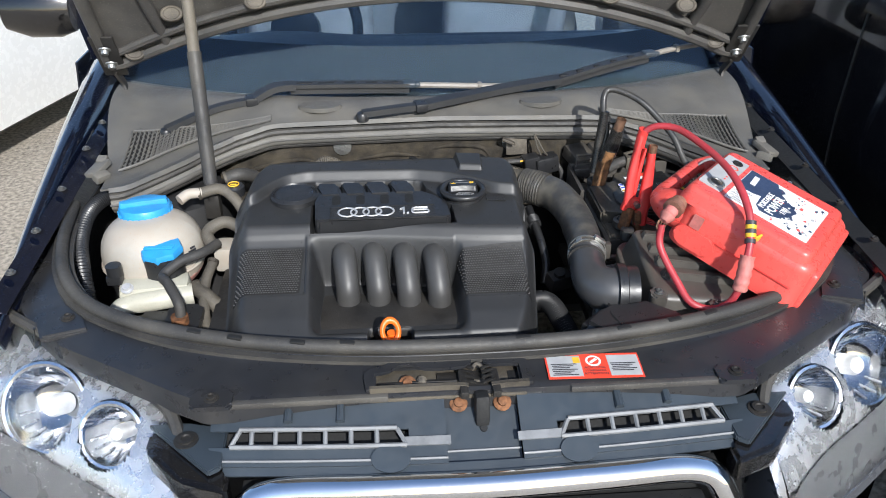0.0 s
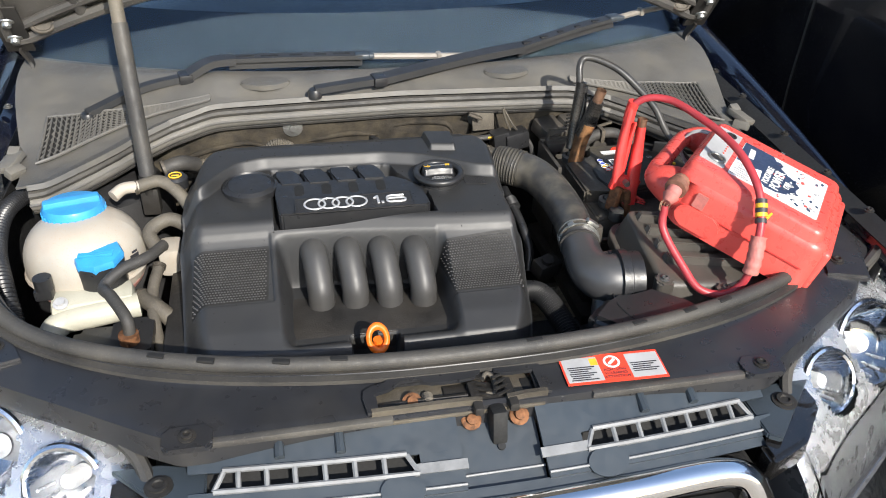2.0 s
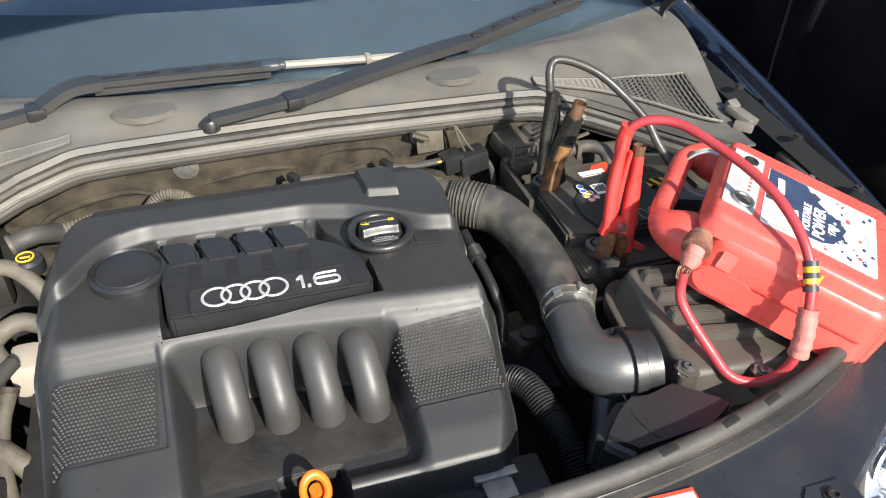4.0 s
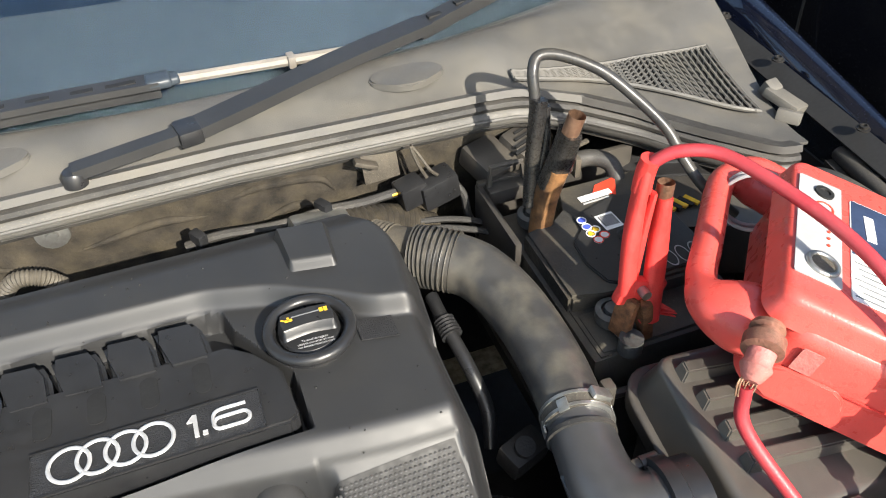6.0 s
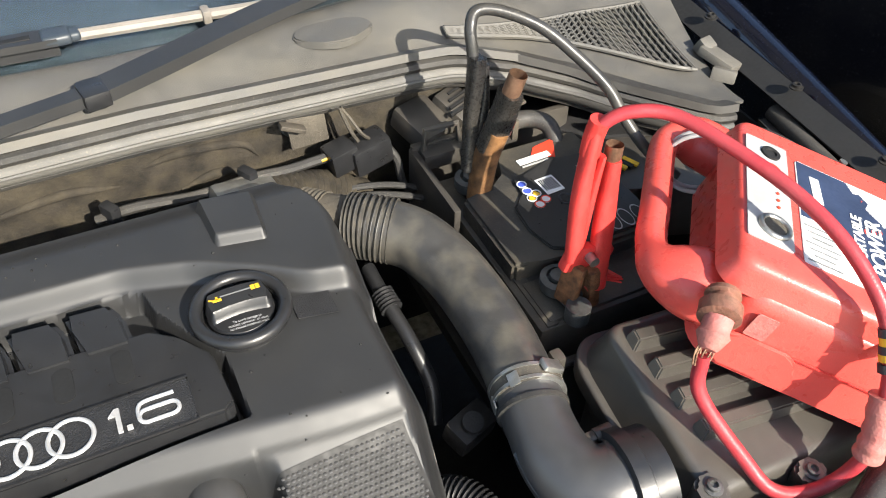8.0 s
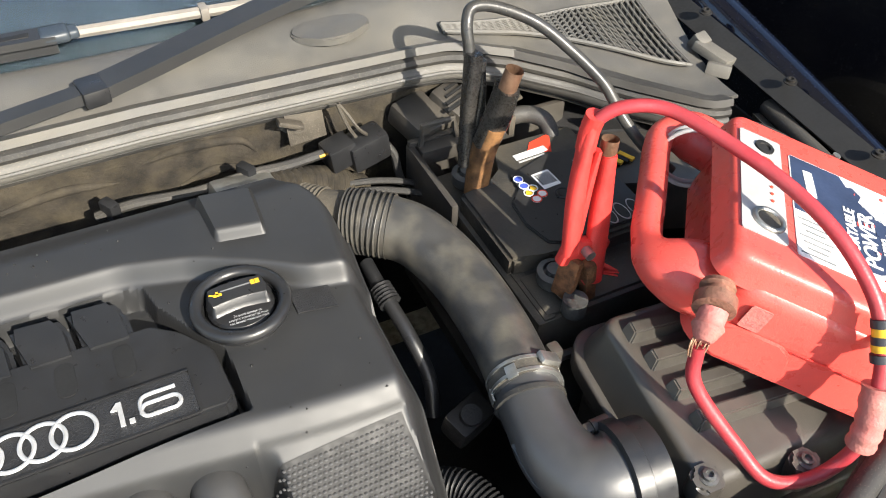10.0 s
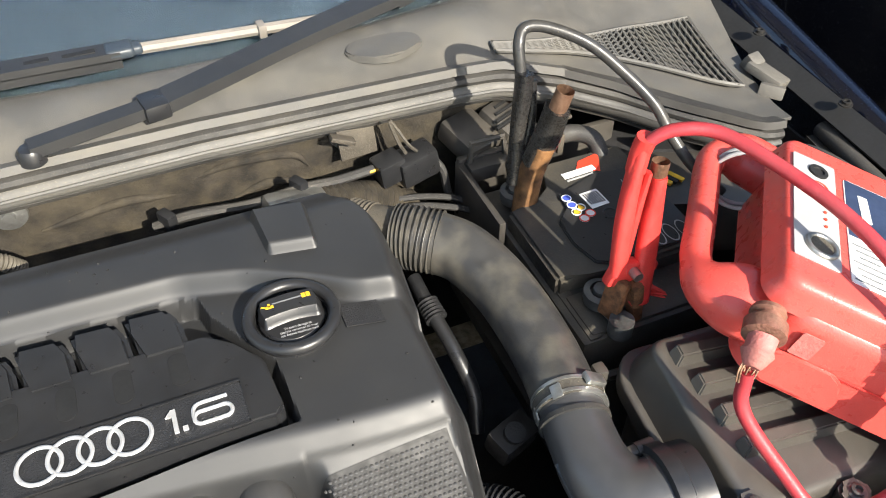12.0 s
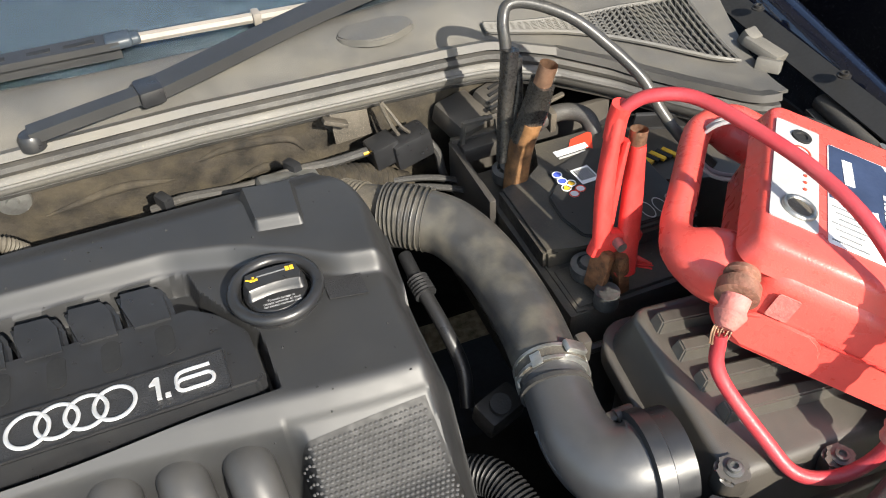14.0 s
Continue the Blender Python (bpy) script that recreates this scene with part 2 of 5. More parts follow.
def tube(pts, r, seg=14, n=10, ends=True, curve=True):
    """A round tube along a path; r is a number or a function of the way from 0 to 1."""
    path = smooth_path(pts, n) if curve else [Vector(p) for p in pts]
    bm = bmesh.new()
    rings = []
    side = None
    for i, p in enumerate(path):
        d = (path[min(i + 1, len(path) - 1)] - path[max(i - 1, 0)]).normalized()
        if side is None:
            side = d.orthogonal().normalized()
        side = (side - d * side.dot(d)).normalized()
        up = d.cross(side)
        rr = r(i / (len(path) - 1)) if callable(r) else r
        rings.append([bm.verts.new(p + (side * math.cos(a) + up * math.sin(a)) * rr) for a in (2 * math.pi * k / seg for k in range(seg))])
    for a, b in zip(rings, rings[1:]):
        for k in range(seg):
            bm.faces.new((a[k], a[(k + 1) % seg], b[(k + 1) % seg], b[k]))
    if ends:
        bm.faces.new(rings[0]), bm.faces.new(rings[-1])
    return bm


def ribbed(pts, r, depth, rings, seg=16, n=None):
    """A corrugated hose."""
    count = max(2, len(pts) - 1)
    return tube(pts, lambda s: r + depth * math.cos(2 * math.pi * rings * s), seg, n or max(6, int(rings * 6 / count)))


def strap(path, width, thick, axis=(0, 0, 1), n=8):
    """A flat band along a path, its width across the given axis and the path."""
    pts = smooth_path(path, n)
    bm = bmesh.new()
    rows = []
    ax = Vector(axis)
    for i, p in enumerate(pts):
        d = (pts[min(i + 1, len(pts) - 1)] - pts[max(i - 1, 0)]).normalized()
        s = d.cross(ax).normalized()
        u = s.cross(d)
        rows.append([bm.verts.new(p + s * width * a + u * thick * b) for a, b in ((-.5, -.5), (.5, -.5), (.5, .5), (-.5, .5))])
    for a, b in zip(rows, rows[1:]):
        for k in range(4):
            bm.faces.new((a[k], a[(k + 1) % 4], b[(k + 1) % 4], b[k]))
    bm.faces.new(rows[0]), bm.faces.new(rows[-1])
    return bm


def prism(outline, z0, z1, bevel=0.0, seg=2, top_scale=None):
    """A plate of the given outline between two heights."""
    bm = bmesh.new()
    cx, cy = sum(p[0] for p in outline) / len(outline), sum(p[1] for p in outline) / len(outline)
    lo = [bm.verts.new((x, y, z0)) for x, y in outline]
    s = top_scale or 1.0
    hi = [bm.verts.new((cx + (x - cx) * s, cy + (y - cy) * s, z1)) for x, y in outline]
    bm.faces.new(lo[::-1])
    top = bm.faces.new(hi)
    k = len(outline)
    for i in range(k):
        bm.faces.new((lo[i], lo[(i + 1) % k], hi[(i + 1) % k], hi[i]))
    if bevel:
        bmesh.ops.bevel(bm, geom=list(top.edges) + [e for e in bm.edges if abs(e.verts[0].co.z - e.verts[1].co.z) > 1e-6 and k < 12],
                        offset=bevel, segments=seg, affect="EDGES")
    return bm


def round_rect(x0, y0, x1, y1, r, seg=6):
    pts = []
    for cx, cy, a0 in ((x1 - r, y1 - r, 0), (x0 + r, y1 - r, 90), (x0 + r, y0 + r, 180), (x1 - r, y0 + r, 270)):
        pts += [(cx + r * math.cos(radians(a0 + 90 * k / seg)), cy + r * math.sin(radians(a0 + 90 * k / seg))) for k in range(seg + 1)]
    return pts


def sheet(fn, nu, nv, thick=0.0):
    """A surface fn(u, v) over the unit square, given a thickness along its normals."""
    bm = bmesh.new()
    g = [[bm.verts.new(fn(i / nu, j / nv)) for j in range(nv + 1)] for i in range(nu + 1)]
    for i in range(nu):
        for j in range(nv):
            bm.faces.new((g[i][j], g[i + 1][j], g[i + 1][j + 1], g[i][j + 1]))
    if thick:
        bmesh.ops.recalc_face_normals(bm, faces=bm.faces)
        bmesh.ops.solidify(bm, geom=bm.faces[:], thickness=thick)
    return bm


def torus(R, r, at, rot=(0, 0, 0), seg=40, ring=12, squash=1.0):
    bm = bmesh.new()
    vs = []
    for i in range(seg):
        a = 2 * math.pi * i / seg
        vs.append([bm.verts.new(((R + r * math.cos(b)) * math.cos(a), (R + r * math.cos(b)) * math.sin(a), r * squash * math.sin(b)))
                   for b in (2 * math.pi * k / ring for k in range(ring))])
    for i in range(seg):
        for k in range(ring):
            bm.faces.new((vs[i][k], vs[(i + 1) % seg][k], vs[(i + 1) % seg][(k + 1) % ring], vs[i][(k + 1) % ring]))
    return moved(bm, pose(*at, *rot))


def lathe(profile, at, rot=(0, 0, 0), seg=32, open_top=False):
    bm = bmesh.new()
    rows = [[bm.verts.new((r * math.cos(2 * math.pi * k / seg), r * math.sin(2 * math.pi * k / seg), z)) for k in range(seg)] for r, z in profile]
    for a, b in zip(rows, rows[1:]):
        for k in range(seg):
            bm.faces.new((a[k], a[(k + 1) % seg], b[(k + 1) % seg], b[k]))
    bm.faces.new(rows[0])
    if not open_top:
        bm.faces.new(rows[-1])
    return moved(bm, pose(*at, *rot))


def letters(text, size, m, depth=0.0005, bold=0.0, squeeze=1.0):
    """Raised letters, centred, in the plane of the pose m."""
    c = bpy.data.curves.new("letters", "FONT")
    c.body, c.size, c.extrude, c.offset = text, size, depth, bold
    c.align_x, c.align_y = "CENTER", "CENTER"
    ob = new("letters", c)
    bpy.context.view_layer.update()
    me = bpy.data.meshes.new_from_object(ob.evaluated_get(bpy.context.evaluated_depsgraph_get()))
    bm = bmesh.new()
    bm.from_mesh(me)
    bpy.data.objects.remove(ob)
    bpy.data.meshes.remove(me)
    bpy.data.curves.remove(c)
    return moved(bm, m @ Matrix.Diagonal((squeeze, 1, 1, 1)))


def ss(a, b, x):
    t = min(1.0, max(0.0, (x - a) / (b - a)))
    return t * t * (3 - 2 * t)


def lerp(table, x):
    for (a, p), (b, q) in zip(table, table[1:]):
        if x <= b:
            t = max(0.0, (x - a) / (b - a))
            return p + (q - p) * t
    return table[-1][1]


def soft(table, x, w=.02):
    """The table's value, rounded off at its corners."""
    return sum(lerp(table, x + w * k / 3) for k in range(-3, 4)) / 7


def screw(parent, at, rot=(0, 0, 0), r=0.008, material=None, name="screw"):
    s = part(name, lathe([(r * 1.5, 0), (r * 1.5, 0.0015), (r, 0.002), (r, 0.005), (r * 0.6, 0.0055), (r * 0.5, 0.003)], at, rot, 16), material or M_ZINC, parent)
    return s


def sheared(bm, x0=.308, y0=1.017, kx=-.12, ky=.24):
    """Leans a piece with the slope of the air box lid."""
    for v in bm.verts:
        v.co.z += ky * (v.co.y - y0) + kx * (v.co.x - x0)
    return bm


def raised_rib(length, width, high):
    """A bar with sloping ends and sides, from its near end along x."""
    bm = bmesh.new()
    lo = [bm.verts.new(p) for p in ((0, -width / 2, -.006), (length, -width / 2, -.006), (length, width / 2, -.006), (0, width / 2, -.006))]
    hi = [bm.verts.new(p) for p in ((.008, -width / 2 + .0035, high), (length - .008, -width / 2 + .0035, high), (length - .008, width / 2 - .0035, high), (.008, width / 2 - .0035, high))]
    bm.faces.new(lo[::-1]), bm.faces.new(hi)
    for k in range(4):
        bm.faces.new((lo[k], lo[(k + 1) % 4], hi[(k + 1) % 4], hi[k]))
    bmesh.ops.bevel(bm, geom=[e for e in bm.edges if max(v.co.z for v in e.verts) > 0], offset=.0014, segments=2, affect="EDGES")
    return bm


def shell(x0, y0, x1, y1, r, z0, z1, inset, bevel, seg=5):
    """A tub of rounded outline whose top edge is rolled over."""
    bm = bmesh.new()
    rings = [(0, z0)] + [(inset + bevel * (1 - math.cos(math.pi / 2 * k / seg)), z1 - bevel * (1 - math.sin(math.pi / 2 * k / seg))) for k in range(seg + 1)]
    rows = [[bm.verts.new((*p, z)) for p in round_rect(x0 + d, y0 + d, x1 - d, y1 - d, max(.004, r - d), 6)] for d, z in rings]
    bm.faces.new(rows[0][::-1]), bm.faces.new(rows[-1])
    for a, b in zip(rows, rows[1:]):
        for k in range(len(a)):
            bm.faces.new((a[k], a[(k + 1) % len(a)], b[(k + 1) % len(a)], b[k]))
    return bm


# ---- ground ----
ground = solid("ground", sheet(lambda u, v: (-60 + 120 * u, -60 + 120 * v, 0.0), 24, 24), M_TARMAC,
               "pale gravelly tarmac of a parking bay", "ground", kind="structure")

# ---- car shell ----
SEAL = [(0, .88), (.15, .885), (.29, .905), (.41, .937), (.51, .985), (.59, 1.045), (.645, 1.13), (.68, 1.24), (.70, 1.37)]
seal_line = [Vector((-x, y, .878)) for x, y in SEAL[:0:-1]] + [Vector((x, y, .878)) for x, y in SEAL]

car = thing("car", (0, 1.4, 0), "dark blue hatchback with its bonnet propped open", "car")


def front_edge(x):
    """The front edge of the slam panel, which steps back round the headlamps."""
    return lerp([(0, .812), (.37, .812), (.41, .835), (.50, .893), (.60, .955), (.66, 1.02), (.70, 1.12), (.72, 1.24), (.735, 1.37)], abs(x))


def slam(u, v):
    p = smooth_seal[int(round(u * (len(smooth_seal) - 1)))]
    x, y = p.x, p.y
    s = 1 if x >= 0 else -1
    ax = abs(x)
    fx = ax + lerp([(0, 0), (.37, 0), (.6, .035), (.70, .035)], ax)
    fy = front_edge(fx) if ax < .62 else lerp([(.62, 1.0), (.66, 1.06), (.69, 1.24), (.70, 1.37)], ax)
    fx = min(fx, .735)
    z = .868 - .006 * v + .006 * math.exp(-((v - .06) / .06) ** 2) - .03 * ss(.93, 1.0, v)
    return (s * (ax + (fx - ax) * v), y + (fy - y) * v, z)


smooth_seal = smooth_path(seal_line, 16)
slam_bm = sheet(slam, len(smooth_seal) - 1, 16)
bmesh.ops.delete(slam_bm, geom=[f for f in slam_bm.faces if -.138 < f.calc_center_median().x < .056 and .820 < f.calc_center_median().y < .860], context="FACES")
bmesh.ops.solidify(slam_bm, geom=slam_bm.faces[:], thickness=.004)
part("slam_panel", slam_bm, M_SLAM, car, "black plastic slam panel cover, dusty")
for s in (-1, 1):
    # raised end pads with worn screws, and the lip that overhangs the latch
    part("panel_pad", prism([(s * .565, .985), (s * .63, .965), (s * .66, 1.03), (s * .60, 1.06)][::s], .865, .874, .004), M_SLAM, car)
    screw(car, (s * .605, 1.015, .874), r=.007, material=M_DARK)
    part("panel_pad", prism(round_rect(s * .36 - .028, .80, s * .36 + .028, .835, .008), .862, .87, .003), M_SLAM, car)
    screw(car, (s * .36, .818, .87), r=.007, material=M_DARK)
    part("panel_lip", box(.22, .010, .010, (s * .235, .812, .861), bevel=.003), M_HOOD, car)

# the seal round the bay: a soft upper roll and a flat foot
rub = thing("bonnet_seal", (0, .88, .87), "dusty black rubber seal along the front of the engine bay", "seal")
part("seal_foot", strap([p + Vector((0, 0, -.003)) for p in seal_line], .034, .006), M_RUBBER, rub)
part("seal_roll", tube([p + Vector((0, .006 if abs(p.x) < .5 else 0, .008)) for p in seal_line], .0105, 12, 8), M_RUBBER, rub)
for x, y in ((-.40, .937), (-.34, .918), (-.25, .90), (-.18, .893), (.22, .898), (.30, .912), (.07, .887), (.36, .926)):
    part("seal_clip", box(.022, .008, .006, (x, y, .894), (0, 0, 20 * x / .4), .002), M_BLACK, rub)

# bay walls, floor
for s in (-1, 1):
    part("inner_wing", sheet(lambda u, v, s=s: (s * (.665 + .035 * v - .02 * math.sin(u * 9) * (1 - v)), 1.02 + .52 * u, .30 + .56 * v), 16, 12, .004), M_BAY, car)
    part("chassis_leg", box(.09, .75, .12, (s * .50, 1.2, .42), bevel=.015), M_BAY, car)
    part("strut_tower", lathe([(.125, .45), (.12, .80), (.105, .845), (.07, .86), (.03, .862)], (s * .55, 1.50, 0)), M_BAY, car)
for s in (-1, 1):
    for y in (1.52, 4.09):
        w = part("wheel", lathe([(.20, -.085), (.295, -.085), (.312, -.05), (.312, .05), (.295, .085), (.20, .085)], (s * .785, y, .312), (0, 90, 0), 32), M_RUBBER, car)
        part("rim", lathe([(.196, -.088), (.15, -.091), (.05, -.094), (.05, .094), (.15, .091), (.196, .088)], (s * .785, y, .312), (0, 90, 0), 32), M_CHROME, w)
part("bay_floor", box(1.4, .95, .02, (0, 1.2, .26)), M_BAY, car)
part("front_carrier", box(.74, .05, .28, (0, .87, .70), bevel=.01), M_BAY, car)
part("radiator_fan_shroud", box(.70, .04, .36, (0, .915, .60), bevel=.01), M_DARK, car)

# firewall with its felt
part("firewall", sheet(lambda u, v: (-.62 + 1.24 * u, 1.600 - .01 * v + .006 * math.sin(u * 40) * math.sin(v * 9), .45 + .50 * v), 60, 20, .006), M_BAY, car)
felt = part("firewall_felt", sheet(lambda u, v: (-.46 + .86 * u, 1.566 - .008 * v + .005 * noise.noise(Vector((u * 22, v * 8, 1))), .76 + .185 * v), 90, 22, .012), M_FELT, car,
            "dirty brown soundproofing felt")
for x, z in ((-.202, .912), (.155, .912)):
    part("felt_washer", lathe([(.019, 0), (.018, .003), (.007, .004), (.006, .008)], (x, 1.5465, z), (90, 0, 0), 20), M_ZINC, car)


for pts in ([(-.44, .80), (-.40, .86), (-.30, .885), (-.24, .87)], [(-.02, .90), (.03, .908), (.09, .902), (.11, .88)], [(.02, .86), (.06, .87), (.10, .862)], [(-.18, .88), (-.10, .892), (-.04, .885)]):
    part("felt_fold", tube([(x, 1.5475, z) for x, z in pts], lambda q: .0015 + .004 * math.sin(math.pi * q), 10, 8), M_FELT, car)


# cowl panel under the windscreen
def cowl_front(x):
    a = abs(x)
    return (lerp([(0, 1.547), (.30, 1.548), (.36, 1.543), (.42, 1.525), (.48, 1.49), (.54, 1.435), (.61, 1.380), (.70, 1.37)], a),
            lerp([(0, .972), (.34, .965), (.42, .948), (.50, .93), (.60, .915), (.70, .91)], a))


def cowl_back(x):
    a = abs(x) / .7
    return 1.655 + .135 * a ** 2.2, .985 + .012 * a ** 2


def cowl(x, v):
    yf, zf = cowl_front(x)
    yb, zb = cowl_back(x)
    hump = .012 * math.sin(math.pi * min(1, v * 1.1)) * ss(.55, .35, abs(x))
    hump += .010 * math.exp(-((abs(x) - .33) / .035) ** 2 - ((v - .4) / .25) ** 2)
    dip = -.010 * ss(.75, 1.0, v) - .02 * ss(.50, .62, abs(x)) * math.sin(math.pi * v) * .5
    return Vector((x, yf + (yb - yf) * v, zf + (zb - zf) * ss(0, 1, v) + hump + dip))


cowl_thing = thing("cowl_panel", (0, 1.58, .95), "faded grey plastic cowl panel below the windscreen", "cowl panel")
part("cowl_body", sheet(lambda u, v: cowl((-1 + 2 * u) * (.650 + .050 * ss(0, .8, v)), v), 120, 24, .004), M_COWL, cowl_thing)
front_pts = []
for i in range(61):
    x = -.63 + 1.26 * i / 60
    yf, zf = cowl_front(x)
    front_pts.append(Vector((x, yf, zf)))
# The right end of the lip and seal is darker than the rest.
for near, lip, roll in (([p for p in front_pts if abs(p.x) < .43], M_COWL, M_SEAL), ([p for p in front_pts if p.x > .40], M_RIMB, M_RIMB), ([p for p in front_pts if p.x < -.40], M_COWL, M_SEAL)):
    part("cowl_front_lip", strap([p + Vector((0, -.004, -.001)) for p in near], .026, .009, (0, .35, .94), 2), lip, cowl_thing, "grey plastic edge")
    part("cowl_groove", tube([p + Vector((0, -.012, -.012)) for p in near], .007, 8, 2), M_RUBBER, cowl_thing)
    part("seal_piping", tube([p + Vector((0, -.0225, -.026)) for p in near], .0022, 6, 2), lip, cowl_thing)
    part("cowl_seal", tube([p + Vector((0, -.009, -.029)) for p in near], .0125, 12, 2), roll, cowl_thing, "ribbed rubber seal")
    part("cowl_seal_groove", tube([p + Vector((0, -.006, -.042)) for p in near], .007, 8, 2), M_RUBBER, cowl_thing)
for s in (-1, 1):
    # oval covers
    x0 = -.245 if s < 0 else .222
    p = cowl(x0, .36)
    lid = part("cowl_cover", prism([(x0 + .046 * math.cos(a), p.y + (.024 + .003 * math.sin(3 * a)) * math.sin(a)) for a in (2 * math.pi * k / 32 for k in range(32))],
                                   p.z - .004, p.z + .005, .002), M_COWL, cowl_thing, "oval blanking cover")

    # honeycomb air intake
    def intake(u, v, s=s):
        x = .345 + .285 * u
        y0 = soft([(0, 1.553), (.3, 1.545), (.5, 1.530), (.75, 1.488), (1, 1.440)], u, .06)
        y = y0 + (1.562 + .006 * u - y0) * v
        yf, yb = cowl_front(s * x)[0], cowl_back(s * x)[0]
        q = cowl(s * x, max(.02, (y - yf) / (yb - yf)))
        return q
    # Black sheet laid on the uncut cowl, painting the shade inside the intake.
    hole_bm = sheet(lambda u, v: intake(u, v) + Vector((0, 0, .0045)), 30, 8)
    part("intake_backing", hole_bm, M_BLACK, cowl_thing)
    bars = []
    for k in range(34):
        u = k / 33
        bars.append(tube([intake(min(1, max(0, u + .02 * math.sin(j * math.pi))), j / 6) + Vector((0, 0, .0068)) for j in range(7)], .0016, 5, 1, curve=False))
    for j in range(9):
        pts = [intake(k / 60, min(1, max(0, (j + .35 * (-1) ** k) / 8))) + Vector((0, 0, .0068)) for k in range(61)]
        bars.append(tube(pts, .0016, 5, 1, curve=False))
    part("intake_mesh", join(*bars), M_COWL, cowl_thing, "grey plastic honeycomb mesh", smooth=False)
    rim = [intake(k / 20, 0) for k in range(21)] + [intake(1, k / 5) for k in range(1, 6)] + [intake(1 - k / 20, 1) for k in range(1, 21)]
    part("intake_rim", tube([q + Vector((0, 0, .006)) for q in rim], .003, 6, 1, curve=False), M_COWL, cowl_thing)
    # torn clip at the corner
    part("corner_clip", join(box(.03, .05, .012, (s * .672, 1.45, .922), (10, s * 12, s * 20), .003), box(.018, .03, .016, (s * .66, 1.425, .916), (0, 20, s * 40), .003),
                             box(.02, .018, .02, (s * .668, 1.475, .926), (25, 0, s * 10), .003)), M_SEAL, cowl_thing, "cracked grey plastic clip")


# wings and outer body
def wing(u, v, s):
    y = .98 + 1.0 * u
    xo = lerp([(0, .725), (.16, .738), (.41, .772), (.66, .80), (1, .832)], u)
    xi = lerp([(0, .690), (.3, .715), (.55, .735), (1, .755)], u)
    z = soft([(0, .87), (.2, .905), (.6, .945), (1, .985)], u, .1)
    if v < .35:
        t = v / .35
        return (s * (xi + (xo - xi) * t), y, z - .03 * (1 - t) ** 2 + .012 * math.sin(math.pi * t) - .02 * t * t)
    t = (v - .35) / .65
    return (s * (xo + .055 * math.sin(math.pi * t * .6)), y, z - .02 - .55 * t)


for s in (-1, 1):
    part("wing", sheet(lambda u, v, s=s: wing(u, v, s), 20, 24, .003), M_PAINT, car, "dark blue glossy front wing")
    # Right flange and its bolts blackened: the black car's reflection put into the colour.
    part("wing_flange", sheet(lambda u, v, s=s: (s * (.695 + .03 * v), 1.02 + .78 * u, .882 + .05 * u + .012 * v), 20, 3, .003), M_PAINT if s < 0 else M_BLACK, car)
    for y in (1.10, 1.22, 1.36, 1.52, 1.64):
        screw(car, (s * .712, y, .905 + (y - 1.1) * .07), r=.0055, material=M_LEAD if s < 0 else M_DARK, name="wing_bolt")
part("front_bumper", sheet(lambda u, v: ((-1 + 2 * u) * .86, .62 + .34 * abs(-1 + 2 * u) ** 3 + .05 * math.sin(v * 3), .62 - .42 * v), 40, 10, .004), M_PAINT, car, "dark blue front bumper")
for s in (-1, 1):
    part("door_skin", sheet(lambda u, v, s=s: (s * (.865 + .025 * math.sin(math.pi * v)), 1.98 + 1.5 * u, .25 + .72 * v), 10, 10, .004), M_PAINT, car)
    part("windscreen_pillar", tube([(s * .70, 1.80, 1.0), (s * .66, 2.2, 1.22), (s * .60, 2.55, 1.40)], .03, 10, 6), M_PAINT, car)
    part("mirror_cap", moved(join(lathe([(.0, -.09), (.05, -.085), (.07, -.03), (.07, .04), (.055, .075), (.01, .08)], (0, 0, 0), (0, 90, 0), 20)),
                             pose(s * .93, 2.02, 1.09) @ Matrix.Diagonal((1.0, .7, .95, 1))), M_PAINTB, car, "black door mirror")
part("roof", sheet(lambda u, v: (-.62 + 1.24 * u, 2.55 + .9 * v, 1.41 + .04 * math.sin(math.pi * u)), 10, 6, .004), M_PAINT, car)


def screen(u, v):
    x = -.70 + 1.40 * u
    yb, zb = cowl_back(x)
    k = 1 - .12 * v
    return (x * k, yb - .01 + .82 * v, zb - .012 + .43 * v + .03 * math.sin(math.pi * v))


glass = part("windscreen", sheet(screen, 30, 16, .004), M_GLASS, car, "windscreen with the blue of the reflected sky put into its glass")
glass.visible_shadow = False
part("windscreen_band", sheet(lambda u, v: Vector(screen(u, -.01 + .18 * v)) + Vector((0, .008, -.012)), 30, 2, .002), M_BLACK, car, "black ceramic band")

# cabin seen through the glass
part("dashboard", sheet(lambda u, v: (-.68 + 1.36 * u, 1.83 + .34 * v, .945 + .035 * math.sin(math.pi * v * .8) + .02 * math.exp(-((u - .22) / .14) ** 2) * v), 30, 10, .02), M_DASH, car)
part("dashboard_face", box(1.36, .05, .35, (0, 2.19, .79), bevel=.02), M_DASH, car)
wheel = part("steering_wheel", torus(.185, .016, (-.36, 2.38, .93), (65, 0, 0)), M_COVERB, car)
part("wheel_hub", lathe([(.075, -.02), (.07, .02), (.03, .03)], (-.36, 2.38, .93), (65, 0, 0)), M_COVERB, wheel)
for s in (-1, 1):
    seat = part("front_seat", join(box(.46, .14, .62, (s * .36, 2.98, .86), (14, 0, 0), .05, 3), box(.46, .5, .16, (s * .36, 2.7, .56), bevel=.05, seg=3)), M_SEAT, car, "pale grey cloth seat")
    part("headrest", box(.25, .09, .18, (s * .36, 3.08, 1.25), (10, 0, 0), .035, 3), M_SEAT, seat)
part("cabin_back", box(1.4, .05, 1.2, (0, 3.6, .75)), M_DASH, car)
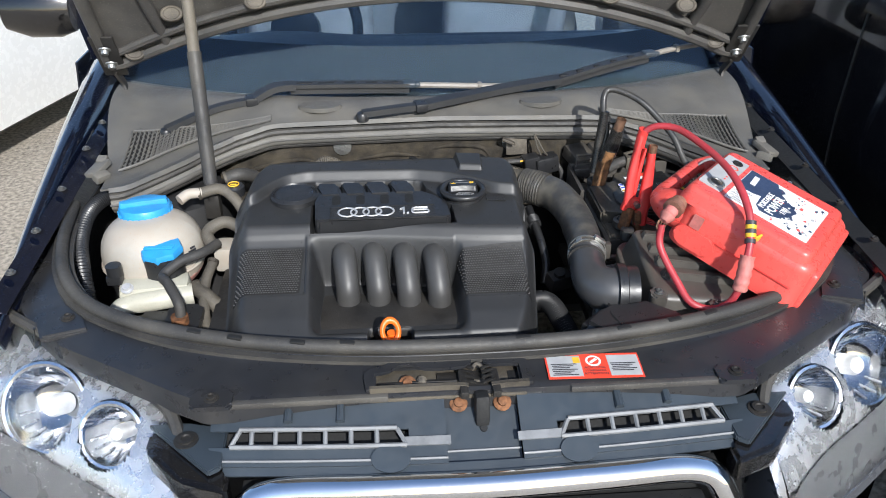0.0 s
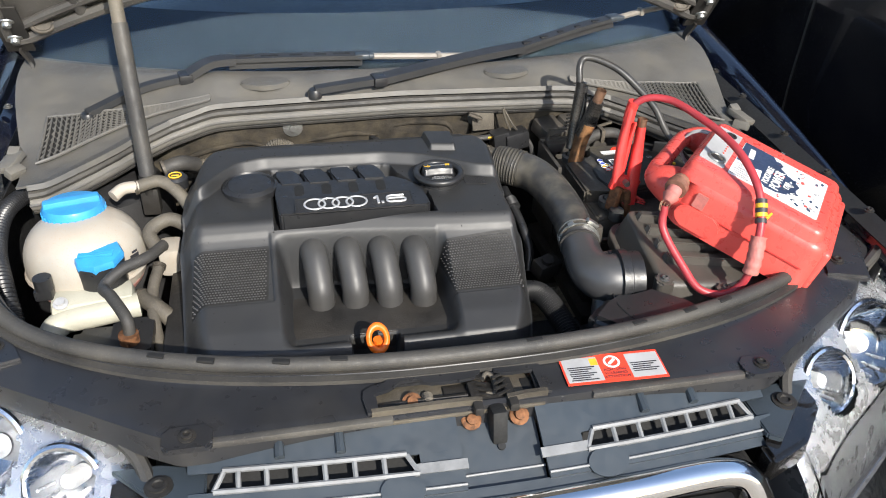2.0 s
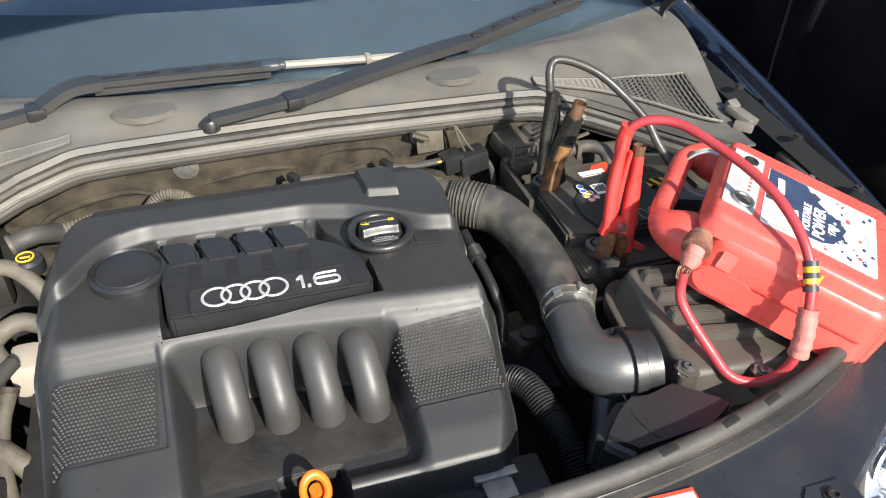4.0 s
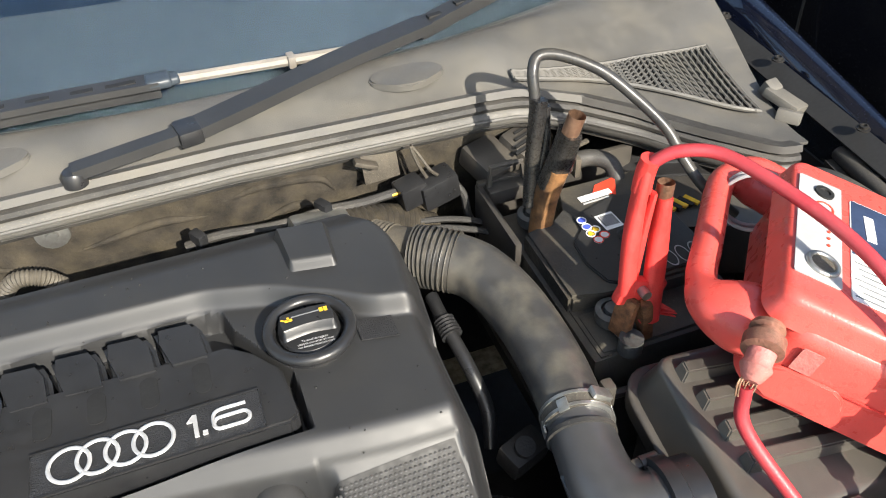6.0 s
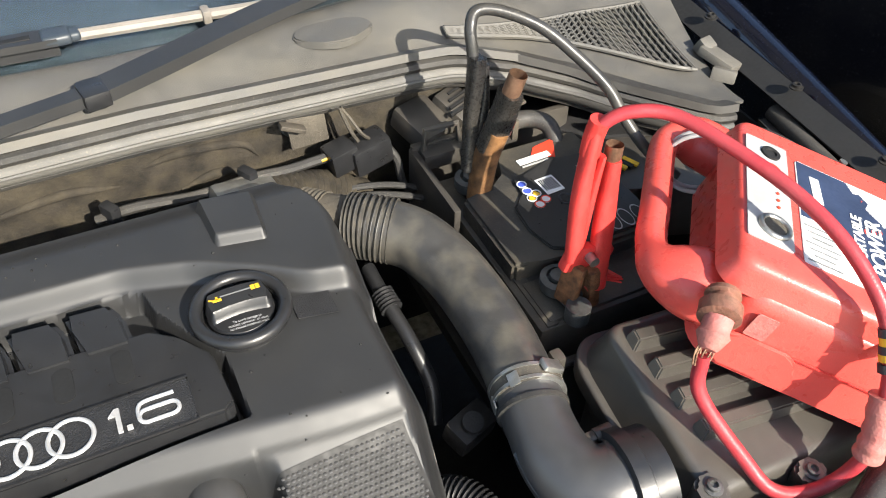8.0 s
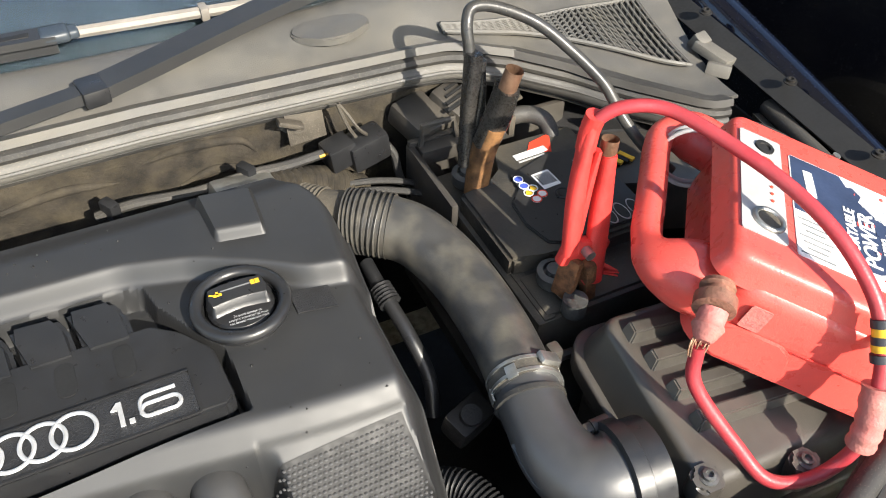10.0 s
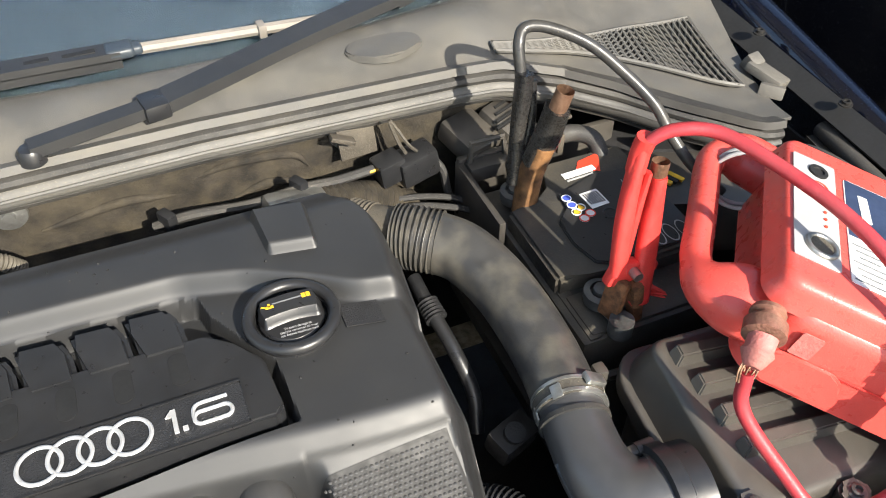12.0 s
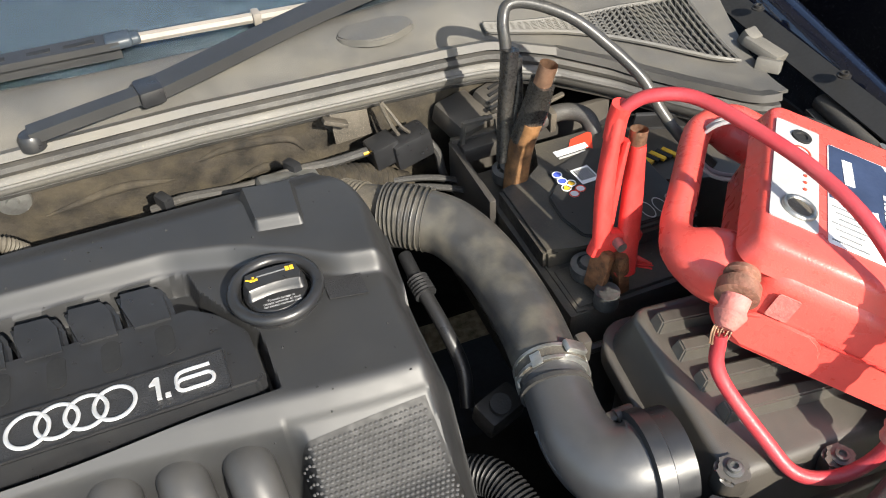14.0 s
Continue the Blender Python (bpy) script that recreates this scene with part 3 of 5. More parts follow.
part("cabin_floor", box(1.4, 1.8, .04, (0, 2.7, .30)), M_DASH, car)

# bonnet, hinged at its back edge and raised
hood = thing("bonnet", (0, 1.74, 1.05), "raised car bonnet, dusty dark underside with plugged holes", "bonnet")
HT = radians(57)


def hood_pt(x, d, lift=0.0):
    """A point of the bonnet: across, up along its slope, and off its underside."""
    return Vector((x, 1.745 - d * math.cos(HT) - lift * math.sin(HT), 1.035 + d * math.sin(HT) - lift * math.cos(HT)))


def hood_rear(x):
    return max(0.0, .195 * (1 - (abs(x) / .68) ** 2))


def hood_sheet(u, v):
    x = (-1 + 2 * u) * (.745 - .05 * v)
    d0 = hood_rear(x)
    d = d0 + (1.02 - d0 - .12 * (abs(x) / .72) ** 2) * v
    return hood_pt(x, d, -.05 * math.sin(math.pi * v) * (1 - (x / .8) ** 2))


part("hood_skin", sheet(lambda u, v: hood_sheet(u, v) + Vector((0, .016, .012)), 40, 16, .003), M_PAINT, hood, "dark blue paint outside")
part("hood_inner", sheet(lambda u, v: hood_sheet(.02 + .96 * u, .005 + .97 * v) + Vector((0, -.004, -.004)) * math.sin(u * 25), 60, 30, .003), M_HOOD, hood)
edge = [hood_pt((-1 + 2 * k / 40) * .70, hood_rear((-1 + 2 * k / 40) * .70) + .012, .012) for k in range(41)]
part("hood_rear_roll", tube(edge, .012, 8, 2), M_HOOD, hood)
edge2 = [p + Vector((0, -.03 * math.cos(HT), .03 * math.sin(HT))) * 1.2 for p in edge]
part("hood_rear_rib", tube(edge2, .009, 8, 2), M_HOOD, hood)
for s in (-1, 1):
    part("hood_side_rib", tube([hood_pt(s * .70, .02, .01), hood_pt(s * .69, .3, .01), hood_pt(s * .66, .7, .01)], .014, 10, 8), M_HOOD, hood)
    part("hood_side_rib", tube([hood_pt(s * .56, .08, .008), hood_pt(s * .58, .3, .01), hood_pt(s * .56, .7, .01)], .012, 10, 8), M_HOOD, hood)
    for x, d in ((.635, .055), (.53, .17), (.36, .20)):
        part("hood_plug", moved(join(torus(.017, .004, (0, 0, 0)), cyl(.014, .004, (0, 0, -.002))), pose(*hood_pt(s * x, d, .014), 90 + 57 - 90, 0, 0) @ Matrix.Diagonal((1.1, .8, 1, 1))), M_GRIME, hood)
    arm = part("hinge_plate", join(moved(box(.05, .12, .006, bevel=.002), pose(*hood_pt(s * .69, .05, .018), -57, 0, 0)),
                                   strap([hood_pt(s * .69, .0, .02), (s * .68, 1.74, .99), (s * .672, 1.71, .955), (s * .68, 1.66, .94)], .018, .006, (1, 0, 0))), M_DARK, hood, "dark steel hinge")
    for d in (.03, .075):
        part("hinge_bolt", lathe([(.013, 0), (.013, .003), (.008, .004), (.008, .011), (.004, .012)], hood_pt(s * .69, d, .02), (180 - 33, 0, 0), 12), M_ZINC, arm)

prop = thing("gas_strut", (-.452, 1.40, .87), "dusty black gas strut holding the bonnet up", "gas strut")
part("cylinder", tube([(-.452, 1.405, .895), (-.468, 1.51, 1.13)], .0135, 14, 1, curve=False), M_RUBBER, prop)
part("rod", tube([(-.468, 1.51, 1.13), (-.482, 1.595, 1.33)], .0115, 14, 1, curve=False), M_HOSE, prop)
part("ball_end", join(cyl(.014, .03, (-.452, 1.40, .875)), box(.03, .025, .05, (-.452, 1.40, .86), bevel=.005)), M_DARK, prop)


# wipers
def wiper(arm_pts, blade_pts, rod_pts, at):
    w = thing("windscreen_wiper", at, "black windscreen wiper parked across the glass", "wiper", "windscreen wipers")
    a = part("wiper_arm", join(strap(arm_pts[:3], .020, .012), strap(arm_pts[2:], .031, .013)), M_COVER, w)
    d0 = Vector(arm_pts[2]) - Vector(arm_pts[1])
    part("arm_hinge", moved(box(.026, .034, .018, bevel=.004), Matrix.Translation(arm_pts[2]) @ pose(0, 0, 0, 0, 0, math.degrees(math.atan2(d0.y, d0.x)))), M_COVERB, a)
    part("pivot_cap", lathe([(.013, -.014), (.013, -.002), (.010, .002), (.004, .003)], arm_pts[0], (0, 0, 0), 20), M_COVERB, a)
    b = part("wiper_blade", join(strap(blade_pts, .026, .008), strap([Vector(p) + Vector((0, 0, -.012)) for p in blade_pts], .006, .016)), M_COVER, w)
    d = (Vector(blade_pts[-1]) - Vector(blade_pts[0]))
    for k in range(5):
        q = Vector(blade_pts[0]) + d * (.12 + .18 * k)
        part("blade_slot", moved(box(.034, .009, .004, bevel=.001), Matrix.Translation(q + Vector((0, 0, .003))) @ pose(0, 0, 0, 0, 0, math.degrees(math.atan2(d.y, d.x)))), M_BLACK, b)
    part("blade_end", moved(join(box(.030, .026, .012, bevel=.005, seg=3), box(.016, .018, .010, (.016, 0, -.001), bevel=.004, seg=3)), Matrix.Translation(Vector(blade_pts[-1])) @ pose(0, 0, 0, 0, 0, math.degrees(math.atan2(d.y, d.x)))), M_GRILLE, b)
    part("spine_clip", moved(box(.010, .018, .016, bevel=.003), Matrix.Translation(Vector(rod_pts[1])) @ pose(0, 0, 0, 0, 0, math.degrees(math.atan2(d.y, d.x)))), M_SPINE, w)
    if rod_pts:
        part("blade_spine", tube(rod_pts, .0065, 8, 4), M_SPINE, w, "pale grey blade spine")
    return w


wiper([(-.157, 1.536, .988), (-.095, 1.545, .992), (-.036, 1.556, .994), (.03, 1.575, 1.0), (.15, 1.625, 1.003), (.276, 1.674, 1.003)],
      [(.27, 1.672, 1.004), (.40, 1.70, 1.03), (.49, 1.715, 1.045)], [(.48, 1.713, 1.04), (.56, 1.735, 1.05), (.66, 1.77, 1.052)], (-.157, 1.536, .985))
wiper([(-.56, 1.56, .955), (-.47, 1.61, .978), (-.39, 1.625, .99), (-.345, 1.64, 1.01), (-.30, 1.65, 1.012)],
      [(-.31, 1.65, 1.013), (-.17, 1.655, 1.01), (-.055, 1.659, 1.006)], [(-.06, 1.66, 1.004), (.10, 1.662, .997), (.20, 1.665, .992)], (-.56, 1.56, .95))

# ---- nose: grille cover, chrome frame, latch, headlamps ----
nose = thing("grille_cover", (0, .77, .80), "grey plastic upper grille cover with a row of slots each side", "grille cover")


def np_(x, v, off=0.0):
    """The sloping face of the grille cover, from its back edge to its front."""
    bow = .034 * (abs(x) / .4) ** 2
    return Vector((x, .806 - .075 * v + bow - off * .2, .853 - .038 * v - .014 * (abs(x) / .4) ** 2.5 + off))


def strip(x0, x1, v0, v1, thick=.004, off=0.0, nu=12, nv=2):
    return sheet(lambda u, v: np_(x0 + (x1 - x0) * u, v0 + (v1 - v0) * v, off), nu, nv, thick)


for s in (-1, 1):
    part("cover_strip", strip(s * .05, s * .365, -.18, .43), M_GRILLE, nose)
    part("cover_strip", strip(s * .05, s * .365, .70, 1.0), M_GRILLE, nose)
    part("cover_end", prism([(s * .345, .735 + .015), (s * .345, .82), (s * .40, .835), (s * .455, .835), (s * .36, .74)][::s], .806, .814, .002), M_GRILLE, nose)
    part("cover_panel", strip(s * .05, s * .10, .43, .70, nu=4), M_GRILLE, nose)
    # Black sheet below the slots paints in the shade behind them.
    part("slot_backing", strip(s * .10, s * .345, .32, .74, off=-.020), M_BLACK, nose)
    edges = [.103, .142, .176, .210, .244, .276, .308, .336]
    for k, x in enumerate(edges):
        lean = .012 if k == 0 else (-.012 if k == 7 else 0)
        part("slot_rib", tube([np_(s * x, .70, .001), np_(s * (x + lean), .43, .001)], .0032, 6, 1, curve=False), M_RIM, nose)
    part("slot_rail", tube([np_(s * (.103 + .233 * k / 12), .705, .002) for k in range(13)], .0034, 6, 1, curve=False), M_RIM, nose, "worn grey rail")
    part("slot_rail", tube([np_(s * (.115 + .21 * k / 12), .42, .002) for k in range(13)], .0034, 6, 1, curve=False), M_RIM, nose)
    part("cover_step", strip(s * .045, s * .105, .58, .72, off=.003, nu=4), M_RIM, nose, "pale worn tail of the slot frame")
    part("cover_fold", tube([np_(s * (.05 + .30 * k / 12), .93, .002) for k in range(13)], .0018, 6, 1, curve=False), M_RIM, nose)
    part("round_pad", sheet(lambda u, v, s=s: np_(s * .125 + .026 * v * math.cos(2 * math.pi * u), .93 + .22 * v * math.sin(2 * math.pi * u), .004), 24, 3, .003), M_GRILLE, nose)
    part("cover_rib", tube([np_(s * .19, -.12, -.002), np_(s * .19, .32, .004)], .006, 8, 1, curve=False), M_GRILLE, nose)
    part("cover_rib", tube([np_(s * .26, -.12, -.002), np_(s * .26, .32, .004)], .006, 8, 1, curve=False), M_GRILLE, nose)
    screw(nose, (s * .398, .80, .814), r=.011, material=M_DARK, name="cover_bolt")
part("cover_centre", strip(-.05, .05, .0, 1.0, off=-.014, nu=6), M_GRILLE, nose)
part("centre_fold", tube([np_(-.05, .74, -.012), np_(.05, .74, -.012)], .0016, 6, 1, curve=False), M_RIM, nose)
part("centre_hole", moved(cyl(.005, .003, seg=16), Matrix.Translation(np_(.002, .38, -.0135)) @ pose(0, 0, 0, 27, 0, 0)), M_BLACK, nose)
part("cover_strip", strip(-.345, .345, .97, 1.12, off=-.004, nu=30), M_GRILLE, nose)

grille = thing("front_grille", (0, .70, .55), "chrome-framed front radiator grille", "grille")
frame_pts = [(-.30, .66, .45), (-.335, .70, .68), (-.322, .715, .755), (-.28, .724, .785), (-.15, .712, .795), (0, .706, .797), (.15, .712, .795), (.28, .724, .785), (.322, .715, .755), (.335, .70, .68), (.30, .66, .45)]
part("chrome_frame", tube(frame_pts, .019, 14, 10), M_CHROME, grille)
part("grille_backing", box(.64, .02, .36, (0, .745, .60)), M_BLACK, grille)
for k in range(5):
    part("grille_bar", box(.60, .03, .012, (0, .715, .735 - .05 * k), bevel=.003), M_COVERB, grille)

latch = thing("bonnet_latch", (0, .83, .84), "rusty bonnet latch in the lock carrier", "latch")
part("carrier_plate", box(.215, .060, .006, (-.043, .840, .856), bevel=.002), M_GRIME, latch)
part("carrier_rim", strap([(-.148, .816, .871), (-.150, .848, .872), (-.128, .855, .873), (-.110, .866, .874), (-.085, .866, .874), (-.070, .857, .874), (-.02, .858, .874), (-.010, .872, .875), (.012, .872, .875), (.020, .860, .874), (.060, .860, .873), (.066, .848, .872), (.066, .816, .871)], .014, .005, n=3), M_SLAM, latch)
part("cavity_front", strap([(-.150, .818, .869), (-.04, .818, .869), (-.016, .816, .868)], .006, .010, n=2), M_GRIME, latch)
part("cavity_front", strap([(.016, .816, .868), (.04, .818, .869), (.068, .818, .869)], .006, .010, n=2), M_GRIME, latch)
part("latch_spring", ribbed([(-.078, .845, .858), (-.078, .832, .862), (-.078, .822, .862)], .007, .0012, 6, 10), M_GRIME, latch)
for k in range(4):
    for sx in (-1, 1):
        part("latch_rib", strap([(sx * .005, .850 - .010 * k, .872), (sx * .012, .852 - .010 * k, .873), (sx * .022, .858 - .010 * k, .871)], .003, .003, n=4), M_DARK, latch)
part("carrier_face", box(.70, .010, .036, (0, .826, .832), (-10, 0, 0), .003), M_GRIME, latch)
part("latch_body", join(box(.075, .036, .010, (-.02, .838, .858), bevel=.003), box(.012, .05, .012, (-.022, .825, .866), bevel=.003), box(.012, .05, .012, (.022, .825, .866), bevel=.003)), M_DARK, latch)
part("latch_hook", tube([(-.008, .852, .868), (0, .858, .874), (.008, .852, .868), (.006, .835, .862), (-.006, .835, .862)], .003, 8, 6), M_GRIME, latch)
part("latch_slot", box(.020, .03, .045, (.001, .800, .845), (-15, 0, 0), bevel=.006), M_BLACK, latch)
for x, y, z in ((-.098, .838, .859), (-.03, .809, .846), (.03, .807, .846)):
    part("latch_nut", lathe([(.0125, 0), (.0125, .002), (.0105, .003), (.0065, .0035), (.0065, .009), (.003, .010)], (x, y, z), (35, 0, 0), 14), M_RUST, latch)
part("latch_cable", tube([(-.14, .84, .857), (-.09, .835, .862), (-.03, .83, .866)], .004, 6, 6), M_DARK, latch)
part("striker_hole", box(.014, .030, .004, (.050, .842, .858), bevel=.001), M_BLACK, latch)


AIM = {s: pose(0, 0, 0, 58, 0, s * 14).to_3x3() @ Vector((0, 0, 1)) for s in (-1, 1)}


def headlamp(s):
    h = thing("headlamp", (s * .58, .88, .72), "clear headlamp with chrome reflectors, damp inside", "headlamp", "headlamps")
    top = smooth_path([(s * .405, .795, .795), (s * .43, .845, .825), (s * .50, .905, .845), (s * .60, .97, .853), (s * .70, 1.04, .86), (s * .80, 1.13, .862)], 16)

    def lens(u, v):
        p = top[min(len(top) - 1, max(0, int(round(u * (len(top) - 1)))))]
        return p + Vector((s * .015 * v, -.16 * v - .03 * math.sin(math.pi * v), -.005 - .05 * v - .14 * v * v))
    n = len(top) - 1
    ln = part("lens", sheet(lens, n, 14, .003), M_LENS, h, "clear moulded lens")
    ln.visible_shadow = False
    bowls = [(Vector((s * x, y, z)), r) for x, y, z, r in ((.632, .925, .775, .064), (.520, .862, .772, .045))]

    def inner(v0, v1, depth):
        return sheet(lambda u, v: Vector(lens(u, v0 + (v1 - v0) * v)) + Vector((0, depth * .6, -depth)), n, 70)
    shroud = inner(.02, .66, .028)
    bmesh.ops.delete(shroud, geom=[f for f in shroud.faces if any((f.calc_center_median() - c).cross(AIM[s]).length < r * .99 for c, r in bowls)], context="FACES")
    part("chrome_shroud", shroud, M_SHROUD, h, "bright chromed lamp shroud")
    part("lower_shroud", inner(.64, 1.0, .024), M_BEZEL, h, "smooth grey lower shroud")
    part("lamp_back", sheet(lambda u, v: Vector(lens(u, v)) + Vector((0, .10 * math.sin(math.pi * min(1, v + .1)), -.09 * math.sin(math.pi * v) - .03)), n, 14, .003), M_BEZEL, h)
    part("lens_gasket", tube([p + Vector((0, .004, .002)) for p in top], .009, 8, 1, curve=False), M_RUBBER, h)
    for c, r in bowls:
        aim = (58, 0, s * 14)
        bowl = part("reflector", lathe([(.010, -.055), (r * .55, -.050), (r * .85, -.030), (r, .0), (r * 1.05, .004), (r * 1.07, .0)], c, aim, 40, True), M_REFLECT, h)
        part("bulb_shield", lathe([(r * .26, -.052), (r * .26, -.020), (r * .20, -.012), (.002, -.010)], c, aim, 20), M_SILVER, bowl)
        part("reflector_ring", moved(torus(r * 1.03, .0055, (0, 0, 0), seg=48, ring=8), pose(*c, *aim)), M_CHROME, bowl)
        for k in range(7):
            a = radians(200 + 20 * k)
            part("reflector_flute", moved(tube([(r * .92 * math.cos(a), r * .92 * math.sin(a), -.016), (r * .7 * math.cos(a), r * .7 * math.sin(a), -.040)], .0022, 6, 1, curve=False), pose(*c, *aim)), M_SHROUD, bowl)
    if s < 0:
        drops, rd = bmesh.new(), random.Random(3)
        for k in range(420):
            q = lens(rd.uniform(.25, .95), min(.95, max(.1, rd.gauss(.62, .10))))
            rr = rd.uniform(.0006, .0016)
            ring = [drops.verts.new(q + Vector((rr * math.cos(a), rr * math.sin(a) * .8, rr * .5 * math.sin(-a)))) for a in (math.pi * w / 3 for w in range(6))]
            tip = drops.verts.new(q + Vector((0, -rr * .5, rr * .8)))
            for w in range(6):
                drops.faces.new((ring[w], ring[(w + 1) % 6], tip))
        tagged(part("damp_drops", drops, M_LABELW, h, "beads of damp on the lens"), kind="stuff")
    for k in (20, 36, 52, 68):
        if k < len(top):
            part("lens_clip", box(.03, .012, .012, top[k] + Vector((0, .012, .006)), (0, 0, s * 33), .003), M_RUBBER, h)


headlamp(-1)
headlamp(1)
for s in (-1, 1):
    part("bumper_edge", prism([(s * .455, .835), (s * .40, .828), (s * .335, .748), (s * .335, .715), (s * .40, .74), (s * .455, .80)][::s], .765, .803, .006), M_PAINTB, car, "black gloss bumper edge")

warn = thing("warning_sticker", (.164, .843, .8695), "red and white warning sticker on the slam panel", "sticker")
WS = pose(.164, .8435, .8715, 3, 0, -2)
part("sticker_border", moved(box(.134, .050, .0006), WS), M_LABELR, warn)
part("sticker_panel", moved(box(.047, .042, .0012, (-.041, 0, 0)), WS), M_LABELG, warn)
part("sticker_panel", moved(box(.044, .042, .0012, (.043, 0, 0)), WS), M_LABELG, warn)
part("sticker_mark", moved(box(.010, .012, .0016, (-.023, .012, 0)), WS), M_YELLOW, warn)
part("sticker_disc", moved(join(torus(.0095, .0016, (.001, .010, .0006), squash=.4), box(.012, .004, .0016, (.001, .010, 0), (0, 0, 40))), WS), M_LABELW, warn)
for k, w in enumerate(("ACHTUNG", "WARNING", "ATTENTION")):
    part("sticker_word", letters(w, .0062, WS @ pose(.001, -.004 - .0062 * k, .0005), .0002), M_INK, warn)
for s, n in ((-1, 7), (1, 5)):
    for k in range(n):
        part("sticker_line", moved(box(.036 - .006 * (k % 3), .0018, .0016, (s * .042 - .002 * (k % 3), .004 - .0036 * k, 0)), WS), M_INK, warn)


# ---- engine cover ----
engine_cover = thing("engine_cover", (-.125, 1.2, .70), "black plastic engine cover with a badge plate and four runners", "engine cover")


def cover_side(y):
    """The left and right edges of the cover at a place along the car."""
    return (soft([(.97, -.355), (1.02, -.385), (1.2, -.392), (1.35, -.388), (1.41, -.375), (1.44, -.345)], y, .03),
            soft([(.97, .095), (1.04, .128), (1.16, .140), (1.28, .140), (1.39, .152), (1.44, .115)], y, .03))


def ledge_y(x):
    """The step up to the back ledge, which comes forward at both ends and swings round the filler."""
    return soft([(-.40, 1.280), (-.352, 1.285), (-.328, 1.325), (-.300, 1.358), (-.26, 1.372), (-.06, 1.366), (.0, 1.350), (.058, 1.318), (.085, 1.299), (.117, 1.292), (.16, 1.288)], x, .010)


def panel_side(y):
    """The outer edge of the sunk field round the badge panel."""
    return lerp([(1.19, .000), (1.252, -.003), (1.285, -.024), (1.32, -.044), (1.37, -.056)], y)


def cover_z(x, y):
    yr = 1.195 - .03 * ss(-.2, .12, x)  # the front ridge
    z = soft([(.96, .78), (.975, .806), (.995, .826), (1.03, .842), (1.10, .864), (yr - .024, .891), (yr + .004, .919), (1.30, .922), (1.46, .922)], y, .005)
    step = ss(-.015, .0, y - ledge_y(x))
    z += step * .018
    z -= .012 * ss(1.40, 1.44, y) * step
    # pocket that the four runners lie in, with the low lip before it
    inx = ss(-.250, -.228, x) * ss(.012, -.010, x)
    iny = ss(1.00, 1.03, y) * ss(yr - .012, yr - .030, y)
    z = z * (1 - inx * iny) + inx * iny * (.806 + .10 * max(0, y - 1.10))
    z -= .006 * inx * ss(1.03, .99, y)
    # notch for the dipstick
    z -= .05 * ss(-.155, -.147, x) * ss(-.080, -.088, x) * ss(1.045, 1.035, y)
    # sunk field round the badge panel and the ribs behind it
    if -.30 < x < .03 and y > 1.18:
        side = panel_side(y)
        inset = ss(-.249, -.244, x) * ss(side + .004, side - .001, x) * ss(1.187, 1.192, y) * ss(ledge_y(x) - .015, ledge_y(x) - .020, y)
        z -= .024 * inset
    # shallow seats of the two perforated panels
    z -= .003 * ss(-.004, -.001, x) * ss(.117, .114, x) * ss(1.060, 1.063, y) * ss(yr - .008, yr - .013, y)
    z -= .003 * ss(-.372, -.369, x) * ss(-.254, -.257, x) * ss(1.077, 1.080, y) * ss(yr - .008, yr - .013, y)
    a, b = cover_side(y)
    z -= .05 * ss(.045, 0, x - a) ** 2.0 + .055 * ss(.030, 0, b - x) ** 2.0
    z -= .03 * ss(1.0, .972, y)
    return z


def cover_pt(u, v):
    y = .972 + .466 * v
    a, b = cover_side(y)
    x = a + (b - a) * u
    return Vector((x, y, cover_z(x, y)))


part("cover_shell", sheet(cover_pt, 290, 260, .003), M_COVER, engine_cover)
rim_pts = [cover_pt(0, k / 40) for k in range(40, -1, -1)] + [cover_pt(k / 40, 0) for k in range(1, 41)] + [cover_pt(1, k / 40) for k in range(1, 41)]


def skirt(u, v):
    p = rim_pts[int(round(u * (len(rim_pts) - 1)))]
    c = Vector((-.125, 1.2, p.z))
    out = (p - c).normalized() * (.004 * math.sin(math.pi * .5 * v))
    drop = .075 + .02 * (p.y < 1.0) - .065 * ss(-.005, .012, p.x) * (p.y < 1.03)
    return p + out + Vector((0, 0, -drop * v))


part("cover_skirt", sheet(skirt, len(rim_pts) - 1, 6, .003), M_COVER, engine_cover)
part("cover_back", sheet(lambda u, v: (cover_pt(u, 1) + Vector((0, .01 * v, -.07 * v))), 40, 4, .003), M_COVER, engine_cover)

# bump on the back ledge
part("ledge_bump", sheet(lambda u, v: Vector((.022 + .048 * u - .004 * v * (1 - 2 * u), 1.354 + .06 * v - .008 * u, .938 + .012 * ss(0, .17, v) * ss(0, .10, u) * ss(1, .90, u))), 30, 30, .002), M_COVER, engine_cover)

# badge panel, plate, rings and numerals
badge = part("badge_panel", prism([(-.239, 1.199), (-.234, 1.195), (-.012, 1.194), (-.005, 1.200), (-.009, 1.253), (-.030, 1.281), (-.050, 1.296), (-.240, 1.300), (-.243, 1.26)], .895, .9285, .0025), M_COVERB, engine_cover)
plate = part("badge_plate", prism(round_rect(-.214, 1.194, -.032, 1.236, .004), .928, .9305, .0008), M_GRIT, badge, "pebbled black plate")
part("plate_rim", strap([(-.214, 1.194, .9305), (-.123, 1.194, .9305), (-.032, 1.194, .9305), (-.032, 1.236, .9305), (-.123, 1.236, .9305), (-.214, 1.236, .9305), (-.214, 1.194, .9305)], .0016, .0016, n=1), M_COVERB, badge)
